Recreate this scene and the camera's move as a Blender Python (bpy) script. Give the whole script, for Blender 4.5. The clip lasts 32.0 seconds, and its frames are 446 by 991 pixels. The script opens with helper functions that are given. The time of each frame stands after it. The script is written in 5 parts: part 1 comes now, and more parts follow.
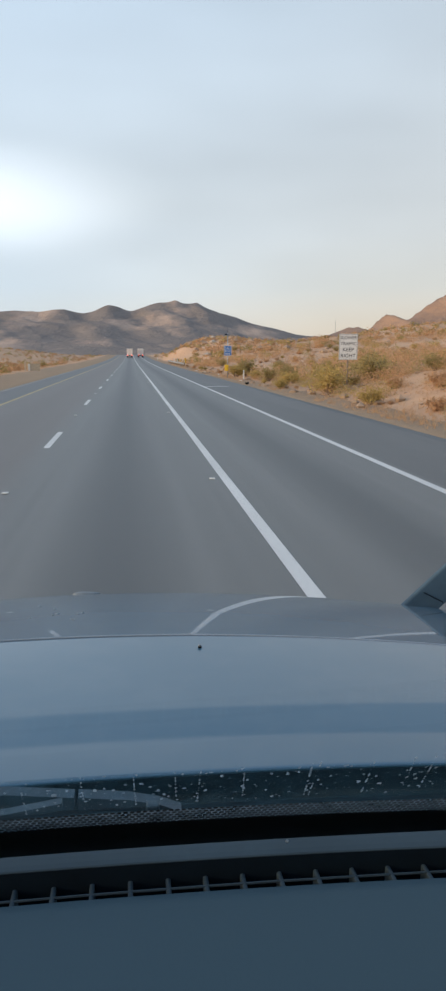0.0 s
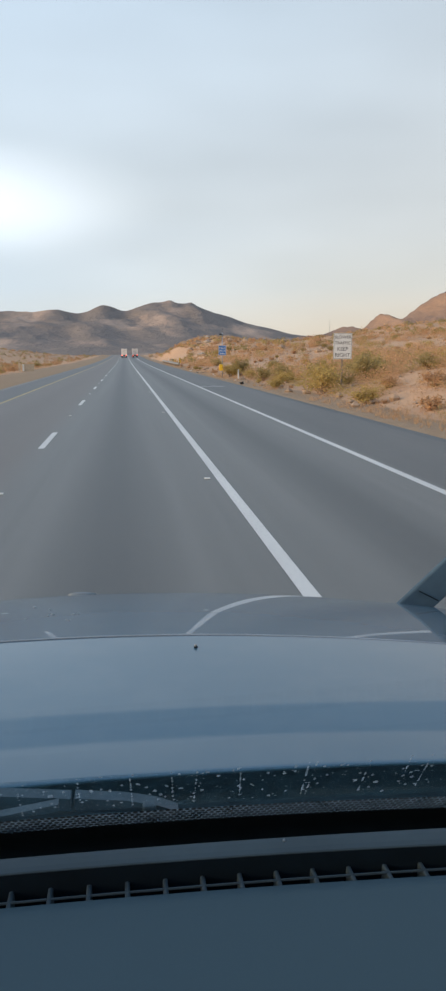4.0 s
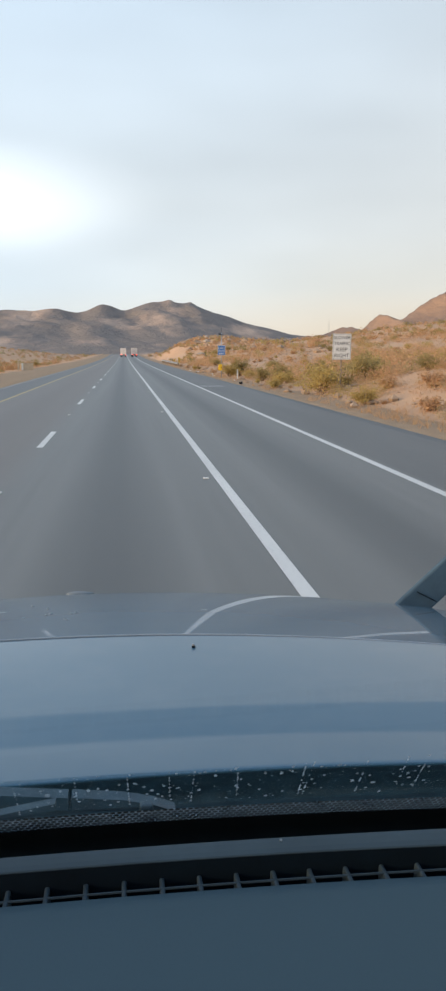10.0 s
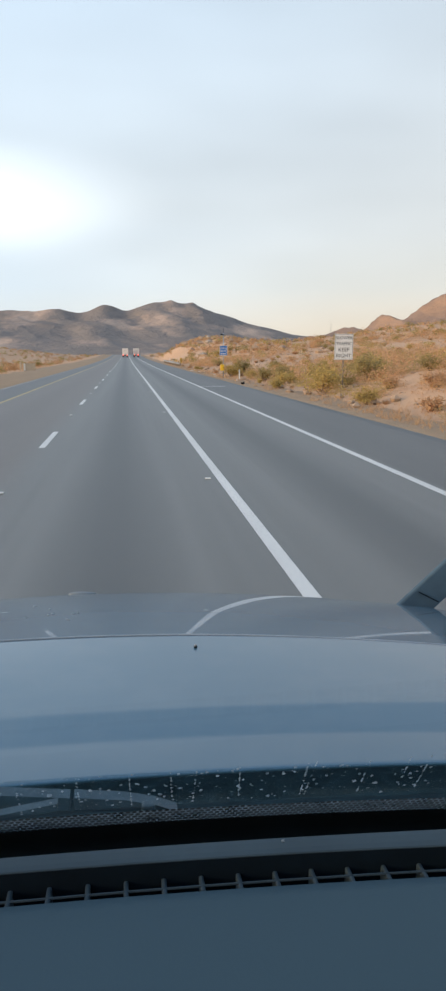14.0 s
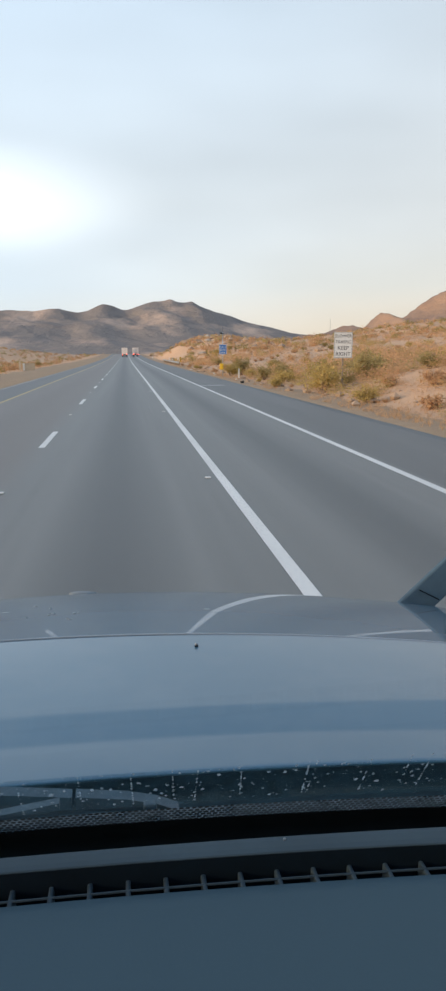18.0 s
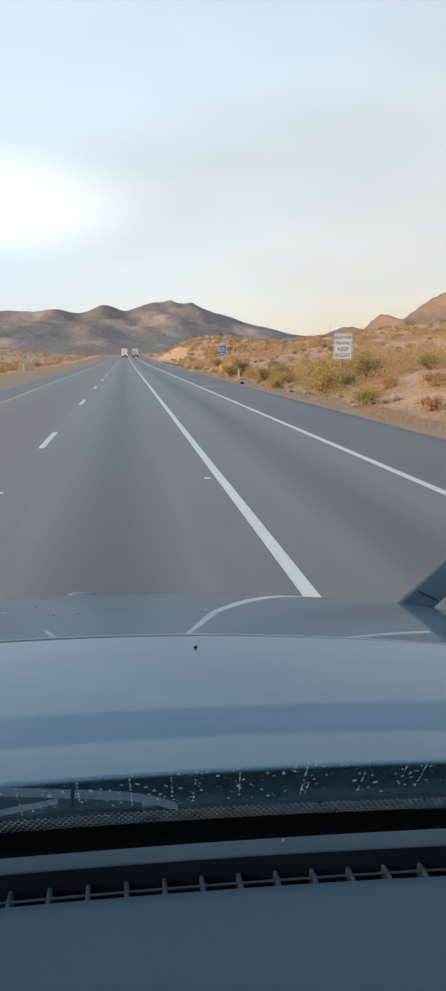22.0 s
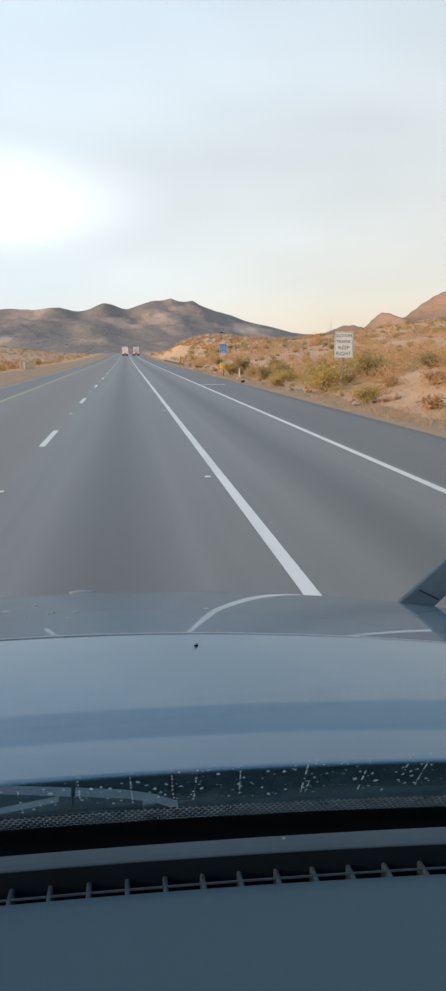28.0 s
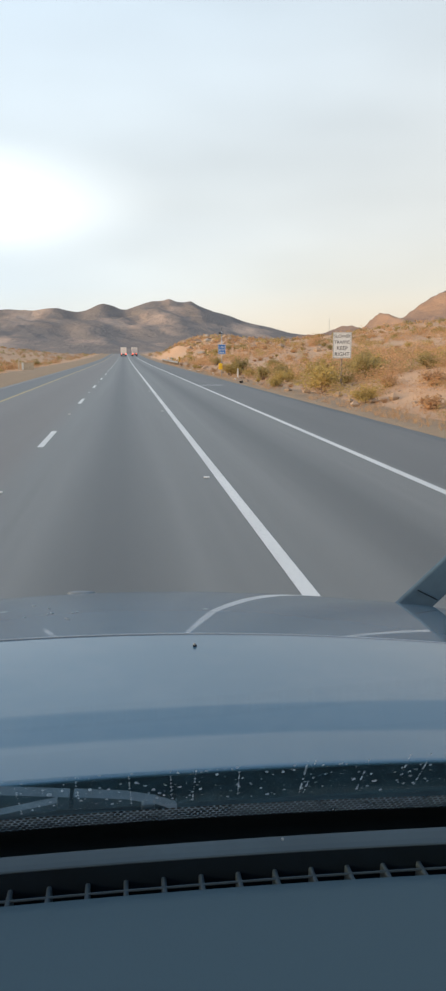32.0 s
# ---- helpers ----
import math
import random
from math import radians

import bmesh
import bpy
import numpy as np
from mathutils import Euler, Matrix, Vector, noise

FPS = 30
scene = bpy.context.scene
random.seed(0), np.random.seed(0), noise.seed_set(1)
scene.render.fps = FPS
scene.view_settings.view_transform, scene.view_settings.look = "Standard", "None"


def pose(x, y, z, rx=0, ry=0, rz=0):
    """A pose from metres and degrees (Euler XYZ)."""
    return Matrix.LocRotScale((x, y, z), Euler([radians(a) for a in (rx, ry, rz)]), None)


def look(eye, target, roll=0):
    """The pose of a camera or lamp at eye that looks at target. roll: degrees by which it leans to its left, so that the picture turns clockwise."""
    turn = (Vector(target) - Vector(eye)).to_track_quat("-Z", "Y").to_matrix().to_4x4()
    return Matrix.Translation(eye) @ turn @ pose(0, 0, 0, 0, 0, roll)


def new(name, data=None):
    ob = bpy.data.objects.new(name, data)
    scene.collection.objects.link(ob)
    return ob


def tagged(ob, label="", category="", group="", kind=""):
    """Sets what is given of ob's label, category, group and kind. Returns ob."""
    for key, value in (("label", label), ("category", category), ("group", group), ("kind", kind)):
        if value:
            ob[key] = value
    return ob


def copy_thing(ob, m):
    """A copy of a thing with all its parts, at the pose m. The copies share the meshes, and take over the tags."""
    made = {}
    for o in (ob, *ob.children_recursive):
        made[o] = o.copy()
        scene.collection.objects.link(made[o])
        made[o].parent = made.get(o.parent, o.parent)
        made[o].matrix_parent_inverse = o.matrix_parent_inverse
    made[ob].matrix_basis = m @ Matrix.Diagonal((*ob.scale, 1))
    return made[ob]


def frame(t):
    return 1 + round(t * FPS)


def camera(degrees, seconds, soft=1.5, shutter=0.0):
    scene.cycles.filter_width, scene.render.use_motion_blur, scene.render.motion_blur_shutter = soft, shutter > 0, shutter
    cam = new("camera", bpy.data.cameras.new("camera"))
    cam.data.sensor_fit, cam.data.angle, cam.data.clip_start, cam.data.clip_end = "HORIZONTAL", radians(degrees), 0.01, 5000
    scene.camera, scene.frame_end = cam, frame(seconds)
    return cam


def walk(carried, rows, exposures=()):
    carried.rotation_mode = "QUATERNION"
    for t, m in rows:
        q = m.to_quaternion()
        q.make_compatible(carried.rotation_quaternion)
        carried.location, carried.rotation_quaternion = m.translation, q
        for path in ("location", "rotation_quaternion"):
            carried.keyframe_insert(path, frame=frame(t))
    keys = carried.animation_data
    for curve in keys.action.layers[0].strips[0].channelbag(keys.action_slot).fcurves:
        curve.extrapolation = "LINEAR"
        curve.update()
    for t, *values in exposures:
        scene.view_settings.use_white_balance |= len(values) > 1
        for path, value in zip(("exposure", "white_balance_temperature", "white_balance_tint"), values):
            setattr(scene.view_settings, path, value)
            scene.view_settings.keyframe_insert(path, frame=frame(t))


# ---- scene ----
# A truck stands in the middle lane of a desert highway; the camera sits behind its windscreen.
EYE_HEIGHT = 2.19

cam = camera(36.0, 32.0, soft=2.7)
AIM = pose(0, 0, EYE_HEIGHT, 90 - 11.6, 0, -8.06)
# small sway of the camera in its holder: seconds, yaw, pitch, roll in degrees
SWAY = [(0, 0.49, 0.02, 0.16), (0.5, 0.60, -0.04, 0.36), (1, 0.46, -0.18, 0.20), (1.5, 0.38, 0.15, -0.36), (2, 0.08, -0.01, -0.10),
        (2.5, 0.16, -0.01, -0.05), (4.5, 0.08, 0.00, -0.13), (5, 0.18, -0.04, -0.13), (5.5, 0.23, -0.07, -0.09), (6, -0.02, 0.00, 0.03),
        (6.5, -0.04, -0.03, 0.02), (7, -0.02, -0.10, -0.03), (7.5, -0.03, -0.15, -0.23), (8, 0.10, -0.08, -0.22), (8.5, 0.13, -0.05, -0.13),
        (9, 0.04, 0.09, 0.12), (9.5, 0.06, 0.08, 0.06), (10, -0.03, -0.01, 0.15), (10.5, -0.03, -0.03, 0.09), (11, -0.01, -0.08, -0.09),
        (11.5, 0.01, -0.13, -0.15), (12, 0.14, -0.21, -0.18), (12.5, 0.06, -0.16, -0.18), (13, 0.05, 0.01, -0.17), (13.5, 0.12, 0.01, 0.05),
        (15.5, 0.14, 0.00, 0.22), (16, 0.06, -0.08, 0.03), (16.5, 0.15, -0.17, 0.01), (17, 0.04, 0.01, -0.16), (17.5, 0.18, -0.02, -0.06),
        (18, 0.14, -0.08, -0.14), (18.5, 0.14, 0.00, 0.06), (19, 0.12, -0.09, -0.02), (19.5, 0.07, -0.05, -0.04), (20, 0.15, -0.02, 0.03),
        (20.5, -0.07, 0.00, -0.01), (21, -0.02, 0.00, 0.03), (21.5, 0.02, 0.00, -0.03), (22, 0.10, 0.00, 0.00), (22.5, 0.02, 0.00, -0.03),
        (23, -0.02, 0.03, -0.09), (23.5, 0.04, -0.01, -0.02), (24, 0.04, -0.01, -0.02), (24.5, 0.07, 0.07, 0.05), (25, 0.03, 0.01, 0.00),
        (25.5, 0.00, 0.02, -0.22), (27.5, 0.13, -0.17, -0.01), (28, 0.15, -0.13, 0.03), (28.5, 0.02, -0.04, 0.07), (29, -0.06, 0.03, 0.01),
        (29.5, -0.02, 0.12, 0.12), (30, -0.07, 0.11, -0.16), (30.5, -0.06, 0.07, -0.05), (31, -0.04, -0.02, -0.28), (31.5, 0.00, -0.12, -0.10),
        (32, 0.03, -0.09, -0.01)]
walk(cam, [(t, AIM @ pose(0, 0, 0, up, left, lean)) for t, left, up, lean in SWAY],
     exposures=[(0, -0.08, 6450, 10), (5, -0.03, 6550, 10), (9, 0.07, 6600, 10), (13, 0.11, 6550, 10), (18, 0.10, 6550, 10), (24, 0.13, 6680, 10), (32, 0.17, 6820, 10)])

# ---- light: hazy sky with high cloud, low sun to the left ----
SUN_EL, SUN_AZ = 12.0, -104.0          # azimuth from straight ahead, positive to the right


def heading(az, el):
    a, e = radians(az), radians(el)
    return Vector((math.sin(a) * math.cos(e), math.cos(a) * math.cos(e), math.sin(e)))


def make_world():
    w = bpy.data.worlds.new("sky")
    scene.world = w
    w.use_nodes = True
    nt = w.node_tree
    nt.nodes.clear()
    n, l = nt.nodes.new, nt.links.new
    out, bg = n("ShaderNodeOutputWorld"), n("ShaderNodeBackground")
    l(bg.outputs[0], out.inputs[0])
    sky = n("ShaderNodeTexSky")
    sky.sky_type = "NISHITA"
    sky.sun_disc = False
    sky.sun_elevation, sky.sun_rotation = radians(SUN_EL), radians(SUN_AZ)
    sky.air_density, sky.dust_density, sky.ozone_density = 1.0, 2.5, 1.2
    thin = n("ShaderNodeMix")
    thin.data_type = "RGBA"
    thin.blend_type = "MULTIPLY"
    thin.inputs[0].default_value = 1.0
    l(sky.outputs[0], thin.inputs[6])
    thin.inputs[7].default_value = (0.10, 0.10, 0.10, 1)
    co = n("ShaderNodeTexCoord")
    sep = n("ShaderNodeSeparateXYZ")
    l(co.outputs["Generated"], sep.inputs[0])
    ramp = n("ShaderNodeValToRGB")
    l(sep.outputs[2], ramp.inputs[0])
    r = ramp.color_ramp
    stops = [(0.0, (1.02, 0.84, 0.66)), (0.035, (1.00, 0.88, 0.74)), (0.09, (0.89, 0.88, 0.845)), (0.16, (0.84, 0.87, 0.89)),
             (0.32, (0.78, 0.86, 0.94)), (0.46, (0.72, 0.84, 0.97)), (0.7, (0.50, 0.66, 0.92)), (1.0, (0.36, 0.54, 0.86))]
    r.elements[0].position, r.elements[0].color = stops[0][0], (*stops[0][1], 1)
    r.elements[1].position, r.elements[1].color = stops[-1][0], (*stops[-1][1], 1)
    for p, c in stops[1:-1]:
        e = r.elements.new(p)
        e.color = (*c, 1)
    # the horizon is warm to the right and cool under the bright cloud to the left
    cool = n("ShaderNodeMix")
    cool.data_type, cool.blend_type = "RGBA", "MULTIPLY"
    wst = n("ShaderNodeMapRange")
    wst.inputs[1].default_value, wst.inputs[2].default_value, wst.inputs[3].default_value, wst.inputs[4].default_value = 0.30, -0.15, 0.0, 1.0
    l(sep.outputs[0], wst.inputs[0])
    low = n("ShaderNodeMapRange")
    low.inputs[1].default_value, low.inputs[2].default_value, low.inputs[3].default_value, low.inputs[4].default_value = 0.02, 0.20, 1.0, 0.0
    l(sep.outputs[2], low.inputs[0])
    wl = n("ShaderNodeMath")
    wl.operation = "MULTIPLY"
    l(wst.outputs[0], wl.inputs[0])
    l(low.outputs[0], wl.inputs[1])
    l(wl.outputs[0], cool.inputs[0])
    l(ramp.outputs[0], cool.inputs[6])
    cool.inputs[7].default_value = (0.88, 1.00, 1.16, 1)
    # blue shows through the thin cloud ahead to the left, grey veil to the right
    veil, side, hue = n("ShaderNodeMix"), n("ShaderNodeMapRange"), n("ShaderNodeMix")
    side.inputs[1].default_value, side.inputs[2].default_value, side.inputs[3].default_value, side.inputs[4].default_value = 0.42, -0.17, 0.0, 1.0
    l(sep.outputs[0], side.inputs[0])
    hue.data_type = "RGBA"
    hue.inputs[6].default_value, hue.inputs[7].default_value = (0.985, 0.970, 0.950, 1), (0.938, 1.0, 1.05, 1)
    l(side.outputs[0], hue.inputs[0])
    veil.data_type, veil.blend_type = "RGBA", "MULTIPLY"
    veil.inputs[0].default_value = 1.0
    l(cool.outputs[2], veil.inputs[6])
    l(hue.outputs[2], veil.inputs[7])
    # soft streaks of cloud
    mp = n("ShaderNodeMapping")
    mp.inputs["Scale"].default_value = (1.3, 1.3, 5.0)
    mp.inputs["Rotation"].default_value = (0.10, 0.06, 0.4)
    l(co.outputs["Generated"], mp.inputs[0])
    nz = n("ShaderNodeTexNoise")
    nz.inputs["Scale"].default_value, nz.inputs["Detail"].default_value, nz.inputs["Roughness"].default_value = 1.6, 5.0, 0.45
    l(mp.outputs[0], nz.inputs["Vector"])
    mr = n("ShaderNodeMapRange")
    mr.inputs[1].default_value, mr.inputs[2].default_value, mr.inputs[3].default_value, mr.inputs[4].default_value = 0.3, 0.7, 0.90, 1.08
    l(nz.outputs["Fac"], mr.inputs[0])
    cl = n("ShaderNodeMix")
    cl.data_type, cl.blend_type = "RGBA", "MULTIPLY"
    cl.inputs[0].default_value = 1.0
    l(veil.outputs[2], cl.inputs[6])
    l(mr.outputs[0], cl.inputs[7])
    # glow of the veiled sun
    def glow(centre, squash, reach, amount):
        # distance from the centre of the glow, flattened along the bands of cloud
        sub, mul, ln, gr = n("ShaderNodeVectorMath"), n("ShaderNodeVectorMath"), n("ShaderNodeVectorMath"), n("ShaderNodeMapRange")
        wob = n("ShaderNodeVectorMath")
        wob.operation = "MULTIPLY_ADD"
        l(nz.outputs["Color"], wob.inputs[0])
        wob.inputs[1].default_value = (0.10, 0.10, 0.05)
        l(co.outputs["Generated"], wob.inputs[2])
        sub.operation, mul.operation, ln.operation = "SUBTRACT", "MULTIPLY", "LENGTH"
        l(wob.outputs[0], sub.inputs[0])
        sub.inputs[1].default_value = heading(*centre) + Vector((0.05, 0.05, 0.025))
        l(sub.outputs[0], mul.inputs[0])
        mul.inputs[1].default_value = (1, 1, squash)
        l(mul.outputs[0], ln.inputs[0])
        gr.interpolation_type = "SMOOTHERSTEP"
        gr.inputs[1].default_value, gr.inputs[2].default_value, gr.inputs[3].default_value, gr.inputs[4].default_value = 0.0, reach, amount, 0.0
        l(ln.outputs["Value"], gr.inputs[0])
        return gr.outputs[0]
    both = n("ShaderNodeMath")
    both.operation = "ADD"
    l(glow((-13, 11.2), 3.8, 0.33, 0.46), both.inputs[0])
    l(glow((-24, 13.0), 1.4, 0.80, 0.13), both.inputs[1])
    ad = n("ShaderNodeMix")
    ad.data_type, ad.blend_type = "RGBA", "ADD"
    l(both.outputs[0], ad.inputs[0])
    l(cl.outputs[2], ad.inputs[6])
    ad.inputs[7].default_value = (1.0, 1.0, 1.0, 1)
    fin = n("ShaderNodeMix")
    fin.data_type = "RGBA"
    fin.inputs[0].default_value = 0.85
    l(thin.outputs[2], fin.inputs[6])
    l(ad.outputs[2], fin.inputs[7])
    l(fin.outputs[2], bg.inputs[0])
    bg.inputs[1].default_value = 1.0


make_world()
sun_data = bpy.data.lights.new("sun", "SUN")
sun_data.energy, sun_data.angle, sun_data.color = 3.6, radians(25), (1.0, 0.74, 0.48)
sun = new("sun", sun_data)
sun.matrix_world = look(heading(SUN_AZ, SUN_EL) * 100, (0, 0, 0))

# ---- materials ----


class Nodes:
    """A short hand for building a node material."""

    def __init__(self, name, rough=0.8, metal=0.0, spec=0.5, coat=0.0):
        self.m = bpy.data.materials.new(name)
        self.m.use_nodes = True
        self.t = self.m.node_tree
        self.b = self.t.nodes["Principled BSDF"]
        self.b.inputs["Roughness"].default_value = rough
        self.b.inputs["Metallic"].default_value = metal
        self.b.inputs["Specular IOR Level"].default_value = spec
        self.b.inputs["Coat Weight"].default_value = coat
        self.co = self.t.nodes.new("ShaderNodeTexCoord")

    def link(self, a, b):
        self.t.links.new(a, b)

    def coords(self, scale=(1, 1, 1)):
        mp = self.t.nodes.new("ShaderNodeMapping")
        mp.inputs["Scale"].default_value = scale
        self.link(self.co.outputs["Object"], mp.inputs[0])
        return mp.outputs[0]

    def noise(self, scale, detail=4.0, rough=0.55, stretch=(1, 1, 1), lo=0.3, hi=0.7):
        nz = self.t.nodes.new("ShaderNodeTexNoise")
        nz.inputs["Scale"].default_value, nz.inputs["Detail"].default_value, nz.inputs["Roughness"].default_value = scale, detail, rough
        self.link(self.coords(stretch), nz.inputs["Vector"])
        return self.span(nz.outputs["Fac"], lo, hi, 0, 1)

    def span(self, v, a, b, c, d):
        mr = self.t.nodes.new("ShaderNodeMapRange")
        for i, x in enumerate((a, b, c, d)):
            mr.inputs[i + 1].default_value = x
        self.link(v, mr.inputs[0])
        return mr.outputs[0]

    def math(self, op, a, b=0.0):
        m = self.t.nodes.new("ShaderNodeMath")
        m.operation = op
        for i, x in enumerate((a, b)):
            if isinstance(x, (int, float)):
                m.inputs[i].default_value = x
            else:
                self.link(x, m.inputs[i])
        return m.outputs[0]

    def mix(self, fac, a, b, mode="MIX"):
        m = self.t.nodes.new("ShaderNodeMix")
        m.data_type, m.blend_type = "RGBA", mode
        for i, x in ((0, fac), (6, a), (7, b)):
            if isinstance(x, (int, float)):
                m.inputs[i].default_value = x
            elif isinstance(x, tuple):
                m.inputs[i].default_value = (*x, 1)
            else:
                self.link(x, m.inputs[i])
        return m.outputs[2]

    def color(self, c):
        if isinstance(c, tuple):
            self.b.inputs["Base Color"].default_value = (*c, 1)
        else:
            self.link(c, self.b.inputs["Base Color"])
        return self

    def bump(self, h, strength=0.3, dist=0.01):
        bp = self.t.nodes.new("ShaderNodeBump")
        bp.inputs["Strength"].default_value, bp.inputs["Distance"].default_value = strength, dist
        self.link(h, bp.inputs["Height"])
        self.link(bp.outputs[0], self.b.inputs["Normal"])
        return self

    def random(self):
        return self.t.nodes.new("ShaderNodeObjectInfo").outputs["Random"]

    def island(self):
        return self.t.nodes.new("ShaderNodeNewGeometry").outputs["Random Per Island"]

    def axis(self, i):
        s = self.t.nodes.new("ShaderNodeSeparateXYZ")
        self.link(self.co.outputs["Object"], s.inputs[0])
        return s.outputs[i]


def plain(name, c, rough=0.6, metal=0.0, vary=0.15, scale=8.0, coat=0.0, bump=0.0):
    k = Nodes(name, rough, metal, coat=coat)
    f = k.noise(scale)
    dark = tuple(x * (1 - vary) for x in c)
    light = tuple(min(1, x * (1 + vary)) for x in c)
    fine = k.noise(scale * 9, 3)
    k.color(k.mix(k.math("MULTIPLY", fine, 0.35), k.mix(f, dark, light), tuple(x * 0.8 for x in c)))
    if bump:
        k.bump(fine, bump, 0.004)
    return k.m


# lines across the road, metres from the camera's line
YELLOW, DASH, SOLID, EDGE = -5.78, -2.05, 1.63, 5.08
PAVE_L, PAVE_R = -8.1, 8.35


def asphalt_material():
    k = Nodes("asphalt", 0.54, spec=0.58)
    x = k.axis(0)
    streak = k.noise(1.0, 6, 0.6, (2.2, 0.03, 1))
    patch = k.noise(0.25, 5, 0.6, (1, 0.25, 1))
    grain = k.noise(60, 3, 0.7)
    base = k.mix(streak, (0.150, 0.147, 0.132), (0.204, 0.200, 0.181))
    base = k.mix(k.math("MULTIPLY", patch, 0.5), base, (0.166, 0.163, 0.150))
    # oil-darkened strip down the middle of each lane, faded wheel tracks beside it
    for mid in ((YELLOW + DASH) / 2, (DASH + SOLID) / 2 - 0.05, (SOLID + EDGE) / 2 + 0.05):
        d = k.math("ABSOLUTE", k.math("SUBTRACT", x, mid))
        strip = k.span(d, 0.15, 0.95, 1, 0)
        base = k.mix(k.math("MULTIPLY", strip, 0.85), base, (0.088, 0.089, 0.083))
    # the older, browner surface of the passing lane
    base = k.mix(k.math("MULTIPLY", k.span(x, DASH + 0.3, DASH - 0.5, 0, 1), 0.8), base, (0.158, 0.131, 0.108))
    # browner, unworn shoulders
    right = k.span(x, EDGE + 0.05, EDGE + 0.25, 0, 1)
    left = k.span(x, YELLOW - 0.05, YELLOW - 0.25, 0, 1)
    sh = k.mix(k.noise(0.5, 5, 0.6, (1.5, 0.1, 1)), (0.092, 0.090, 0.084), (0.128, 0.123, 0.113))
    base = k.mix(k.math("MAXIMUM", right, left), base, sh)
    base = k.mix(k.math("MULTIPLY", grain, 0.35), base, k.mix(0.5, base, (0.10, 0.10, 0.10)))
    k.color(base)
    k.bump(grain, 0.35, 0.006)
    return k.m


def paint_material(name, c):
    k = Nodes(name, 0.6)
    wear = k.noise(30, 4, 0.7, (1, 0.3, 1), 0.52, 0.75)
    big = k.noise(2.0, 3, 0.5, (1, 0.2, 1))
    k.color(k.mix(k.math("MULTIPLY", wear, 0.45), k.mix(big, tuple(x * 0.86 for x in c), c), (0.25, 0.25, 0.25)))
    return k.m


def soil_material():
    k = Nodes("desert_soil", 0.95, spec=0.2)
    a = k.noise(0.035, 6, 0.6)
    b = k.noise(0.4, 5, 0.65)
    c = k.noise(5, 4, 0.7)
    base = k.mix(a, (0.54, 0.325, 0.190), (0.66, 0.415, 0.255))
    base = k.mix(k.math("MULTIPLY", b, 0.40), base, (0.42, 0.27, 0.17))
    grey = k.noise(0.06, 3, 0.5, (1, 0.5, 1), 0.52, 0.72)
    base = k.mix(k.math("MULTIPLY", grey, 0.40), base, (0.44, 0.35, 0.275))
    scrub = k.noise(0.22, 6, 0.75, (1, 1, 1), 0.58, 0.72)
    base = k.mix(k.math("MULTIPLY", scrub, 0.35), base, (0.40, 0.27, 0.15))
    base = k.mix(k.math("MULTIPLY", c, 0.30), base, (0.44, 0.31, 0.20))
    k.color(base)
    k.bump(c, 0.6, 0.05)
    return k.m


def verge_material():
    k = Nodes("verge_gravel", 0.95, spec=0.2)
    b = k.noise(0.7, 5, 0.65)
    c = k.noise(14, 4, 0.7)
    base = k.mix(b, (0.36, 0.245, 0.150), (0.46, 0.325, 0.205))
    base = k.mix(k.math("MULTIPLY", c, 0.5), base, (0.26, 0.20, 0.15))
    k.color(base)
    k.bump(c, 0.7, 0.03)
    return k.m


def rock_material(name, warm, dark, lo=0.50, hi=0.68):
    k = Nodes(name, 0.95, spec=0.2)
    a = k.noise(0.0062, 5, 0.55, (1, 0.4, 1.2), lo, hi)
    b = k.noise(0.020, 6, 0.7, (1, 0.5, 1.6), 0.42, 0.66)
    c = k.noise(0.12, 4, 0.7)
    # rock tones in patches, also standing in for sunlit and shaded slopes
    base = k.mix(a, dark, warm)
    base = k.mix(k.math("MULTIPLY", b, 0.40), base, tuple(x * 0.75 for x in dark))
    base = k.mix(k.math("MULTIPLY", c, 0.18), base, tuple(min(1, (x * 0.9 + y * 0.6)) for x, y in zip(dark, warm)))
    k.color(base)
    k.bump(b, 0.7, 4.0)
    return k.m


def leaf_material(name, c1, c2):
    k = Nodes(name, 0.85, spec=0.2)
    base = k.mix(k.math("MULTIPLY", k.random(), 0.4), k.mix(k.island(), c1, c2), tuple(x * 0.6 for x in c1))
    k.color(base)
    # thin leaves let some light through
    tl, mx = k.t.nodes.new("ShaderNodeBsdfTranslucent"), k.t.nodes.new("ShaderNodeMixShader")
    k.link(base, tl.inputs[0])
    mx.inputs[0].default_value = 0.48
    k.link(k.b.outputs[0], mx.inputs[1])
    k.link(tl.outputs[0], mx.inputs[2])
    k.link(mx.outputs[0], k.t.nodes["Material Output"].inputs[0])
    return k.m


ASPHALT = asphalt_material()
WHITE_PAINT = paint_material("white_road_paint", (0.74, 0.72, 0.665))
YELLOW_PAINT = paint_material("yellow_road_paint", (0.50, 0.37, 0.16))
SOIL, VERGE = soil_material(), verge_material()
ROCK_FAR = rock_material("far_rock", (0.56, 0.395, 0.29), (0.205, 0.176, 0.157), 0.50, 0.66)
ROCK_NEAR = rock_material("warm_rock", (0.47, 0.285, 0.175), (0.22, 0.16, 0.13), 0.40, 0.62)
LEAF_GREEN = leaf_material("creosote_leaf", (0.38, 0.295, 0.125), (0.50, 0.385, 0.17))
LEAF_YELLOW = leaf_material("rabbitbrush_leaf", (0.48, 0.35, 0.12), (0.60, 0.44, 0.17))
LEAF_DRY = leaf_material("dry_twigs", (0.55, 0.335, 0.18), (0.68, 0.43, 0.24))
